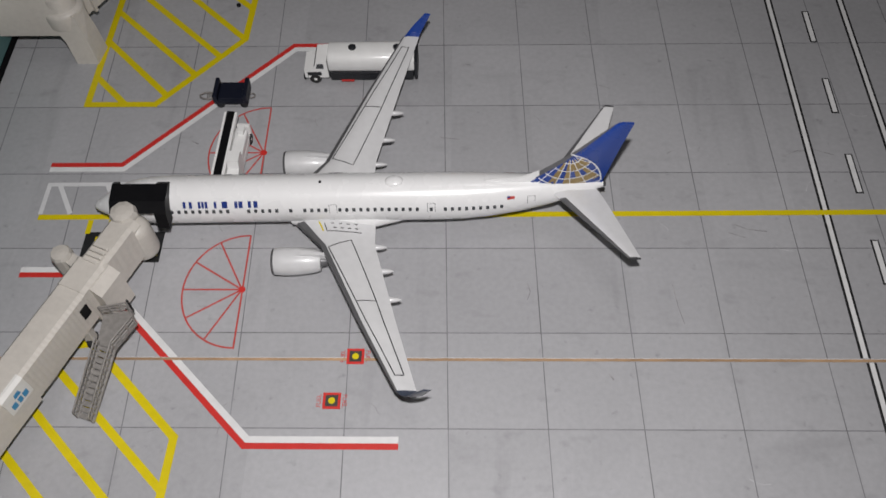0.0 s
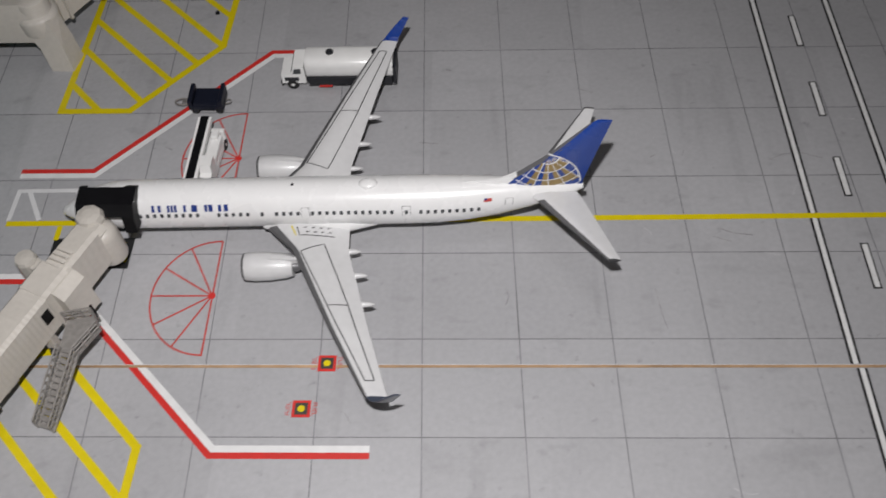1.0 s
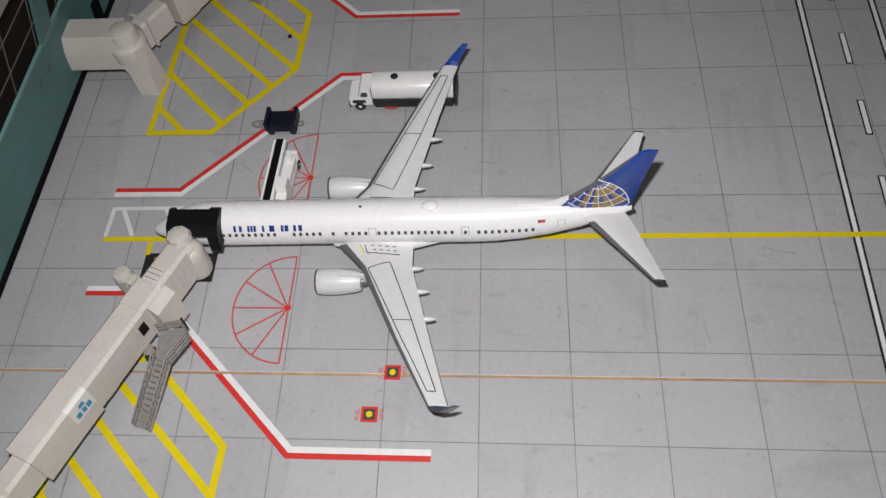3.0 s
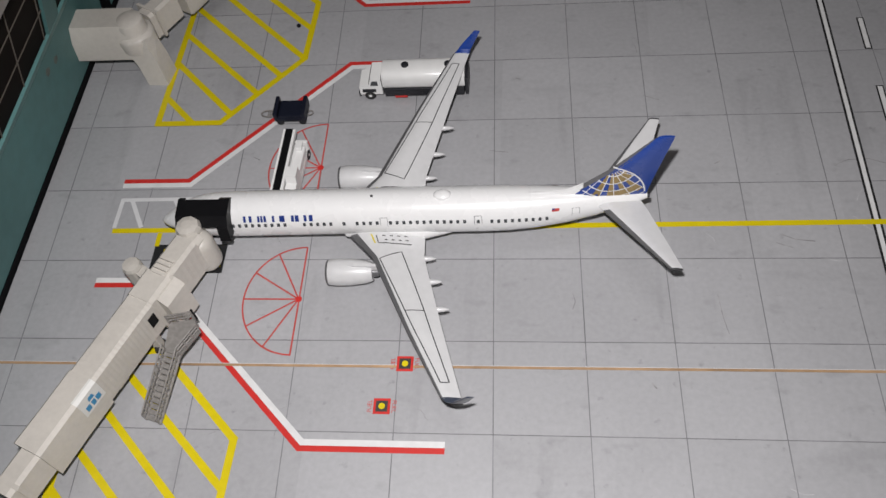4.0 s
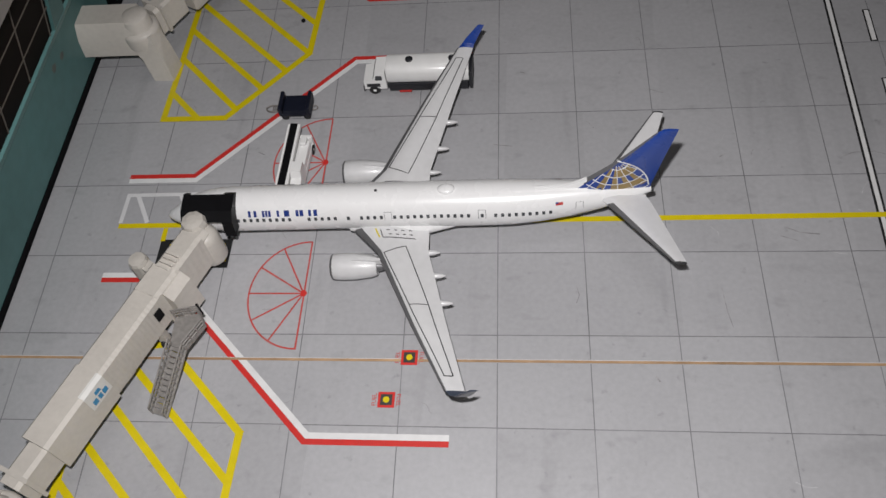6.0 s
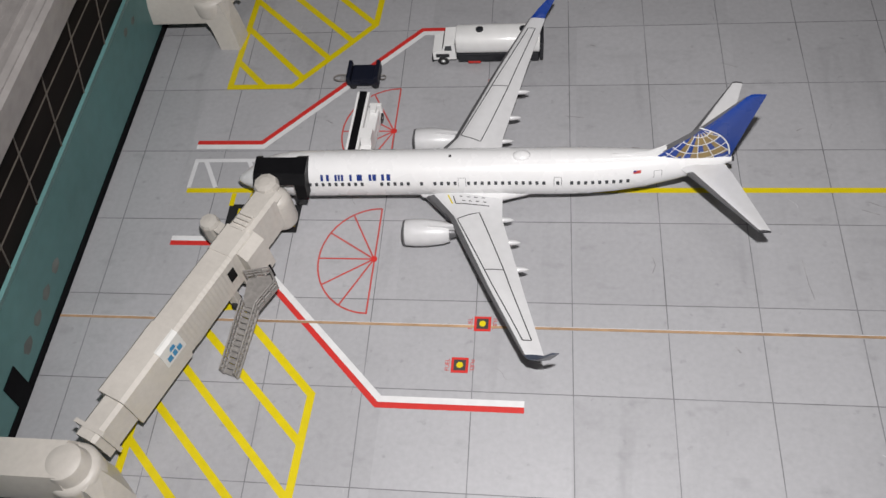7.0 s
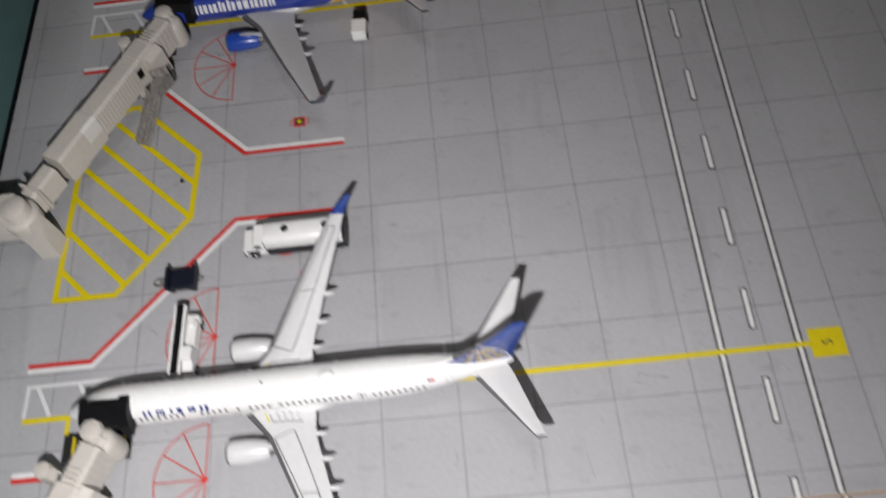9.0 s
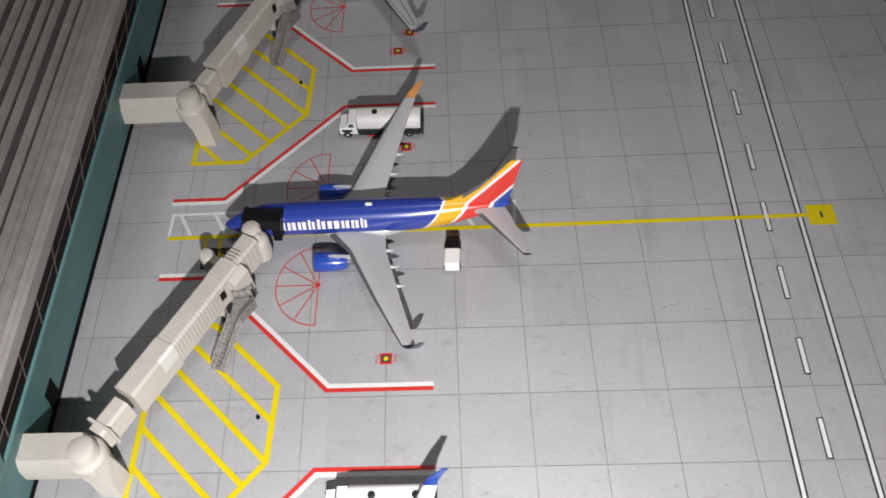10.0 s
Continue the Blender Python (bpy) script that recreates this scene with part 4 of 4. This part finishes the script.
    part("wheel", lathe(bmesh.new(), [(0.3, -0.6), (0.8, -0.6), (0.9, -0.5), (0.9, 0.5), (0.8, 0.6), (0.3, 0.6)], at=(9.6, 0, 0.9), axis="y", seg=16), TYRE, leg, smooth=True)
    # fin with dorsal fillet
    L = length

    def fin_ring(x0, x1, z, t):
        c = x1 - x0
        return [(x0, 0, z), (x0 + 0.08 * c, t * 0.6, z), (x0 + 0.35 * c, t, z), (x0 + 0.7 * c, t * 0.7, z), (x1, 0.08, z), (x1, -0.08, z), (x0 + 0.7 * c, -t * 0.7, z), (x0 + 0.35 * c, -t, z), (x0 + 0.08 * c, -t * 0.6, z)]
    fin = part("fin", loft(bmesh.new(), [fin_ring(L - 17.8, L - 0.4, 10.8, 0.95), fin_ring(L - 15.4, L - 0.1, 13.2, 0.85), fin_ring(L - 7.2, L + 1.4, 20.6, 0.62), fin_ring(L - 0.3, L + 3.2, 28.7, 0.42), fin_ring(L + 0.5, L + 3.3, 29.4, 0.25)]), tail_m, a, smooth=True)
    part("dorsal_fillet", loft(bmesh.new(), [[(L - 25.5, y, 13.0) for y in (0.08, 0.03, -0.03, -0.08)], [(L - 16.2, 0.75, 12.6), (L - 16.2, 0.25, 13.7), (L - 16.2, -0.25, 13.7), (L - 16.2, -0.75, 12.6)], [(L - 12.6, 0.8, 12.0), (L - 12.8, 0.3, 15.6), (L - 12.8, -0.3, 15.6), (L - 12.6, -0.8, 12.0)]]), hull_m, a, smooth=True)
    part("fin_edge", loft(bmesh.new(), [[(x - 0.15, 0, z), (x + 0.95, t, z), (x + 1.0, 0, z), (x + 0.95, -t, z)] for x, z, t in ((L - 14.3, 14.2, 0.5), (L - 7.25, 20.6, 0.42), (L - 0.35, 28.7, 0.3))]), EDGE_GREY, fin, smooth=True)

    def fin_front(z):
        return L - 15.4 + (1.11 * (z - 13.2) if z < 20.6 else 8.2 + 0.85 * (z - 20.6))

    def fin_half(x, z):
        """Half thickness of the fin at (x, z)."""
        x0, x1, t = fin_front(z), L - 0.1 + 0.21 * (z - 13.2), 0.85 - 0.0277 * max(0, z - 13.2)
        c = min(1, max(0, (x - x0) / (x1 - x0)))
        pr = ((0, 0.0), (0.08, 0.6), (0.35, 1.0), (0.7, 0.7), (1.0, 0.1))
        for (c0, h0), (c1, h1) in zip(pr, pr[1:]):
            if c0 <= c <= c1:
                return t * (h0 + (h1 - h0) * (c - c0) / (c1 - c0))
        return 0.1

    def in_fin(x, z):
        return z > 11.0 and fin_front(z) + 0.8 < x < L - 0.1 + 0.21 * (z - 13.2) and (x < L - 6.9 or math.hypot((x - L + 6.9) / 6.3, (z - 11.8) / 9.0) < 1)
    if globe:
        px, pz = L - 7.4, 20.8
        n = 18
        rings_ = (0.0, 2.3, 4.6, 7.0, 9.0, 10.8)
        for s in (-1, 1):
            gold, white = bmesh.new(), bmesh.new()

            def put(bm, quad, off):
                if all(in_fin(x, z) for x, z in quad):
                    bm.faces.new([bm.verts.new((x, s * (fin_half(x, z) + off), z)) for x, z in quad])

            def pol(r, t):
                return (px + 0.95 * r * math.cos(t), pz + 0.95 * r * math.sin(t))
            for j in range(n):
                t0, t1 = math.radians(185 + 10 * j), math.radians(185 + 10 * (j + 1))
                for r0, r1 in zip(rings_, rings_[1:]):
                    if j % 2 == 0 or (j > 8 and rings_.index(r0) % 2):
                        for q in range(3):
                            ra, rb = r0 + (r1 - r0) * q / 3, r0 + (r1 - r0) * (q + 1) / 3
                            put(gold, (pol(ra, t0), pol(rb, t0), pol(rb, t1), pol(ra, t1)), 0.05)
                for i in range(24 if j % 2 else 0):
                    ra, rb = 1.2 + 0.38 * i, 1.2 + 0.38 * (i + 1)
                    e = 0.08 / rb
                    put(white, (pol(ra, t0 - e), pol(rb, t0 - e), pol(rb, t0 + e), pol(ra, t0 + e)), 0.09)
                for r in rings_[1:]:
                    for q in range(2):
                        ta, tb = t0 + (t1 - t0) * q / 2, t0 + (t1 - t0) * (q + 1) / 2
                        put(white, (pol(r - 0.13, ta), pol(r + 0.13, ta), pol(r + 0.13, tb), pol(r - 0.13, tb)), 0.1)
            limb = [(L - 6.9 + 6.3 * math.cos(t), 11.8 + 9.0 * math.sin(t)) for t in [math.radians(8 + 4.5 * i) for i in range(20)]]
            for (xa, za), (xb, zb) in zip(limb, limb[1:]):
                e = Vector((zb - za, xa - xb)).normalized() * 0.15
                white.faces.new([white.verts.new((x, s * (fin_half(x, z) + 0.11), z)) for x, z in ((xa - e.x, za - e.y), (xb - e.x, zb - e.y), (xb + e.x, zb + e.y), (xa + e.x, za + e.y))])
            part("globe_emblem", gold, GOLD, fin)
            part("globe_lattice", white, PLANE_WHITE, fin)
    # cabin windows
    if windows:
        pane = None
        skip = (9, 10, 16, 18, 23, 36, 38)
        for s in (-1, 1):
            x, i = 17.5, 0
            while x < length - 19.8:
                ry, zc, rz = section(x)
                up = 9.9 - 0.35 * max(0.0, (x - 60.0) / 25.0)
                t = math.asin((up - zc) / rz)
                if i not in skip:
                    if pane is None:
                        pane = part("cabin_window", B(-0.31, 0.31, -0.04, 0.07, -0.4, 0.4, bevel=0.1), WINDOW_DARK, a)
                        o = pane
                    else:
                        o = new("cabin_window", pane.data)
                        o.parent = a
                    o.matrix_basis = pose(x * MM, s * ry * math.cos(t) * MM, up * MM, math.degrees(t) if s > 0 else 180 - math.degrees(t), 0, 0)
                x += 1.385
                i += 1
    return a, section


def on_hull(section, parent, mat, name, x0, x1, deg0, deg1, s, label=""):
    """A thin panel laid on the hull from x0 to x1 and between two heights in degrees; s = -1 is the side to the stand's south."""
    bm = bmesh.new()
    n, m_ = max(2, int((x1 - x0) / 0.8) + 1), 4
    grid = []
    for i in range(n + 1):
        x = x0 + (x1 - x0) * i / n
        ry, zc, rz = section(x)
        grid.append([bm.verts.new((x, s * (ry + 0.05) * math.cos(math.radians(deg0 + (deg1 - deg0) * j / m_)), zc + (rz + 0.05) * math.sin(math.radians(deg0 + (deg1 - deg0) * j / m_)))) for j in range(m_ + 1)])
    for i in range(n):
        for j in range(m_):
            bm.faces.new((grid[i][j], grid[i + 1][j], grid[i + 1][j + 1], grid[i][j + 1]))
    return part(name, bm, mat, parent, label, smooth=True)


UN, UY = -72.4, 45.05
white_jet, sec = airliner("airliner", "white model airliner with a blue tail and gold globe", 102.6, (UN, UY), 0.88, 40.6, 0, (PLANE_WHITE, WING_GREY, BLUE, BLUE, WING_GREY), globe=True, windows=True)
for s in (-1, 1):
    for x, marks in ((19.9, ((0.0, 0.55), (1.2, 1.8))), (22.9, ((0.0, 0.5), (0.68, 1.15), (1.33, 1.85))), (26.05, ((0.0, 0.5),)), (27.4, ((0.2, 1.3),)), (30.1, ((0.0, 0.6), (0.8, 1.6))), (32.75, ((0.0, 0.6), (1.1, 1.9)))):      # plain upright bars for the operator's title
        for x0, x1 in marks:
            on_hull(sec, white_jet, TITLE_BLUE, "title_bar", x + x0, x + x1, 29, 45, s)
    on_hull(sec, white_jet, RED_THIN, "flag_patch", 83.6, 85.1, 31, 40, s)
    on_hull(sec, white_jet, TITLE_BLUE, "flag_canton", 83.6, 84.2, 35.5, 40.5, s)
    for x in (48.6, 67.95, 87.6):
        for x0, x1, d0, d1 in ((x, x + 0.1, 10, 34), (x + 1.5, x + 1.6, 10, 34), (x, x + 1.6, 33.2, 34.2)):
            on_hull(sec, white_jet, JOINT, "door_seam", x0, x1, d0, d1, s)
part("antenna_dome", loft(bmesh.new(), [[(61.5 + r * 1.9 * math.cos(t), r * 1.35 * math.sin(t), z) for t in [2 * math.pi * i / 20 for i in range(20)]] for r, z in ((1.0, 12.9), (0.95, 13.3), (0.75, 13.6), (0.35, 13.75))]), PLANE_WHITE, white_jet, smooth=True)
part("antenna", B(46.7, 47.2, -0.2, 0.2, 13.0, 13.5), LINE_DARK, white_jet)

blue_jet, sec2 = airliner("airliner", "blue model airliner with yellow and red tail bands", 81.0, (-68.4, 167.8), 0.5, 29.3, 0, (BAND, WING_MID, ORANGE, BAND, BLUE_BODY))
for s in (-1, 1):
    x = 15.9
    for w, d in ((2.6, 44), (2.3, 37), (2.3, 37), (1.9, 43), (2.3, 44), (3.3, 37), (2.2, 37), (2.0, 37), (1.7, 43)):   # plain upright bars for the operator's title
        on_hull(sec2, blue_jet, PLANE_WHITE, "title_bar", x, x + 0.38 * w, 7, d, s)
        on_hull(sec2, blue_jet, PLANE_WHITE, "title_bar", x + 0.55 * w, x + w, 7, min(d, 37), s)
        x += w + 0.6
part("antenna_dome", B(41.0, 43.0, -0.5, 0.5, 13.0, 13.8, bevel=0.3), PLANE_WHITE, blue_jet)

airliner("airliner", "white model airliner with plain square wing tips", 105.0, (-72.0, 46.7 + PITCH[-1]), 0.0, 34.0, 0, (PLANE_WHITE, WING_GREY, PLANE_WHITE, PLANE_WHITE, PLANE_WHITE), winglets=False, span=48.6, broad=1.35)
airliner("airliner", "white model airliner with grey wings at the far stand", 84.0, (-68.4, 46.5 + PITCH[2]), 0.5, 29.3, 0, (PLANE_WHITE, WING_GREY, EDGE_GREY, PLANE_WHITE, PLANE_WHITE))


# ---- ground vehicles ----
def wheel(parent, x, y, r, w=0.9, axis="y", rim=None):
    wh = part("wheel", lathe(bmesh.new(), [(r * 0.5, -w / 2), (r * 0.9, -w / 2), (r, -w * 0.35), (r, w * 0.35), (r * 0.9, w / 2), (r * 0.5, w / 2)], at=(x, y, r), axis=axis, seg=18), TYRE, parent, smooth=True)
    part("rim", lathe(bmesh.new(), [(0.05, -w * 0.52), (r * 0.55, -w * 0.48), (r * 0.55, w * 0.48), (0.05, w * 0.52)], at=(x, y, r), axis=axis, seg=14), rim or TRUCK_WHITE, wh, smooth=True)


def fuel_truck(at, turn, label):
    t = thing("fuel_truck", label, "truck", "fuel trucks", at=at, turn=turn)
    part("chassis", B(-12.8, 12.4, -2.3, 2.3, 1.3, 2.6, bevel=0.2), TRUCK_DARK, t)
    part("side_skirt", B(-6.9, 12.2, -3.3, 3.3, 1.4, 3.7, bevel=0.2), TRUCK_DARK, t)
    tank = part("tank", loft(bmesh.new(), [[(x, s * 3.15 * math.copysign(abs(math.cos(a)) ** 0.65, math.cos(a)), 5.6 + s * 2.75 * math.copysign(abs(math.sin(a)) ** 0.65, math.sin(a))) for a in [2 * math.pi * i / 28 for i in range(28)]] for x, s in ((-7.2, 0.93), (-6.9, 1.0), (12.2, 1.0), (12.5, 0.94))]), TRUCK_WHITE, t, smooth=True)
    for x in (-1.6, 8.6):
        part("hatch", lathe(bmesh.new(), [(0.9, 8.2), (0.9, 8.6), (0.75, 8.7), (0.1, 8.7)], at=(x, 0, 0), seg=18), TRUCK_DARK, tank, smooth=True)
    cab = part("cab", prism(bmesh.new(), [(-12.9, 1.8), (-12.9, 4.3), (-10.6, 4.7), (-10.0, 6.6), (-7.5, 6.7), (-7.4, 1.8)], -2.9, 2.9, axis="y"), TRUCK_WHITE, t)
    part("windscreen", prism(bmesh.new(), [(-10.68, 4.85), (-10.14, 6.4), (-9.98, 6.4), (-10.5, 4.85)], -2.5, 2.5, axis="y"), WINDOW_DARK, cab)
    for s in (-1, 1):
        part("side_window", prism(bmesh.new(), [(-10.1, 4.7), (-9.7, 6.1), (-8.3, 6.1), (-8.3, 4.7)], s * 2.88, s * 2.98, axis="y"), WINDOW_DARK, cab)
        part("headlight", B(-13.0, -12.85, s * 2.2 - 0.35, s * 2.2 + 0.35, 2.7, 3.3), SIGN_WHITE, cab)
        part("front_wing", B(-12.2, -9.0, s * 2.95 - 0.1, s * 2.95 + 0.1, 2.6, 3.6, bevel=0.05), TRUCK_DARK, cab)
        for x in (-10.6, 5.4, 8.6):
            wheel(t, x, s * 2.55, 1.35)
    part("bumper", B(-13.3, -12.8, -2.9, 2.9, 1.2, 2.5, bevel=0.15), TRUCK_DARK, t)
    part("rear_frame", B(12.4, 13.2, -3.1, 3.1, 1.3, 6.6, bevel=0.2), TRUCK_DARK, t)
    for x in (-5.2, -1.0, 3.2, 7.4):
        part("valve_box", B(x, x + 3.2, -3.45, -3.25, 1.9, 3.2, bevel=0.05), TRUCK_DARK, t)
    part("hose_reel", B(-4.6, -1.6, -3.3, -2.6, 0.8, 1.5, bevel=0.1), RED, t)
    return t


fuel_truck((-21.0, 87.6, 0.09), 0.0, "white tanker truck with a dark chassis under the wing")
fuel_truck((-25.4, 207.6, 0.09), -1.5, "white tanker truck with a dark chassis near the blue airliner")

# belt loader beside the white airliner
bl = thing("belt_loader", "white belt loader with a black belt beside the hull", "loader", at=(-46.9, 61.7, 0.09), turn=-2.5)
part("chassis", B(-2.7, 2.3, -8.4, 7.2, 1.1, 2.6, bevel=0.2), TRUCK_WHITE, bl)
part("belt_frame", loft(bmesh.new(), [[(-3.2, y, z), (-0.3, y, z), (-0.3, y, z + 1.1), (-3.2, y, z + 1.1)] for y, z in ((8.6, 5.0), (-8.6, 3.9))]), TRUCK_WHITE, bl)
part("belt", loft(bmesh.new(), [[(-2.6, y, z), (-0.9, y, z), (-0.9, y, z + 0.16), (-2.6, y, z + 0.16)] for y, z in ((8.7, 6.1), (-8.7, 5.0))]), SOCKET, bl, "matt black rubber belt")
part("cab", prism(bmesh.new(), [(-7.8, 2.6), (-7.8, 4.2), (-5.8, 4.6), (-5.2, 6.4), (-2.4, 6.4), (-2.2, 2.6)], 0.0, 2.4, axis="x"), TRUCK_WHITE, bl)
part("hood", B(0.1, 2.3, -2.0, 5.0, 2.6, 4.6, bevel=0.3), TRUCK_WHITE, bl)
part("seat", B(0.3, 1.8, 3.4, 5.8, 4.4, 5.6, bevel=0.25), TRUCK_WHITE, bl)
part("guard", B(-0.1, 2.7, 5.4, 6.3, 2.6, 5.2, bevel=0.15), TRUCK_WHITE, bl)
for x in (-2.4, 2.0):
    for y in (-6.4, 5.2):
        wheel(bl, x, y, 1.25, axis="x")


def cart(at, turn, label):
    """A dark dolly with raised ends, a tow bar with a loop and a rear hitch."""
    c = thing("baggage_dolly", label, "cart", "dollies", at=at, turn=turn)
    c.scale = (0.9, 0.88, 0.9)
    part("bed", B(-4.3, 4.3, -3.0, 3.0, 1.6, 3.0, bevel=0.25), NAVY, c)
    part("deck", B(-3.1, 3.1, -2.9, 2.9, 3.0, 3.6, bevel=0.2), NAVY, c)
    for s in (-1, 1):
        part("end_rail", B(s * 3.75 - 0.55, s * 3.75 + 0.55, -3.4, 3.4, 2.6, 4.9, bevel=0.3), NAVY, c)
        for y in (-2.4, 2.4):
            wheel(c, s * 3.0, y, 0.95, 0.7, rim=NAVY)
    bar = bmesh.new()
    ring = [(6.4 + 2.1 * math.cos(t), 1.15 * math.sin(t), 1.7) for t in [2 * math.pi * i / 14 for i in range(14)]]
    for p, q in zip(ring, ring[1:] + ring[:1]):
        rod(bar, p, q, 0.22, 6)
    for i in range(5):
        rod(bar, (4.6 + 0.5 * i, -0.8, 1.7), (4.6 + 0.5 * i, 0.8, 1.7), 0.14, 6)
    part("tow_bar", bar, STEEL, c, "grey wire tow bar")
    bar = bmesh.new()
    ring = [(-4.8 + 0.8 * math.cos(t), 0.75 * math.sin(t), 1.7) for t in [2 * math.pi * i / 12 for i in range(12)]]
    for p, q in zip(ring, ring[1:] + ring[:1]):
        rod(bar, p, q, 0.17, 6)
    part("hitch", bar, STEEL, c)
    return c


cart((-50.1, 79.5, 0.09), 180, "dark navy plastic dolly standing across the red line")
cart((4.9, -37.6, 0.09), -2, "dark navy plastic dolly with a wire tow bar")

tug = thing("baggage_tractor", "small white tractor with a black cab by the blue tail", "tractor", at=(-3.6, 158.6, 0.09), turn=-2)
part("body", B(-2.1, 2.1, -5.6, 0.6, 1.0, 3.3, bevel=0.4), TRUCK_WHITE, tug)
part("cargo_cover", B(-2.2, 2.2, -5.4, 0.2, 3.2, 4.4, bevel=0.5), TRUCK_WHITE, tug)
part("cab", B(-1.9, 1.9, 0.6, 4.8, 1.0, 3.6, bevel=0.35), SOCKET, tug)
part("dashboard", B(-1.6, 1.6, 2.8, 4.0, 3.5, 4.3, bevel=0.2), SOCKET, tug)
part("bumper", B(-1.3, 1.3, 4.7, 5.5, 1.0, 2.0, bevel=0.2), SOCKET, tug)
for x in (-1.9, 1.9):
    for y in (-3.8, 3.2):
        wheel(tug, x, y, 1.0, 0.8, axis="x")

# pegs and specks lying on the apron
for i, (x, y) in enumerate(((-53.6, 111.1), (-53.4, 230.0))):
    tagged(part("screw_head", lathe(bmesh.new(), [(0.55, 0.1), (0.55, 0.5), (0.35, 0.7), (0.1, 0.7)], at=(x, y, 0), seg=12), SOCKET, smooth=True), "small black screw head in the hatched area", "screw")
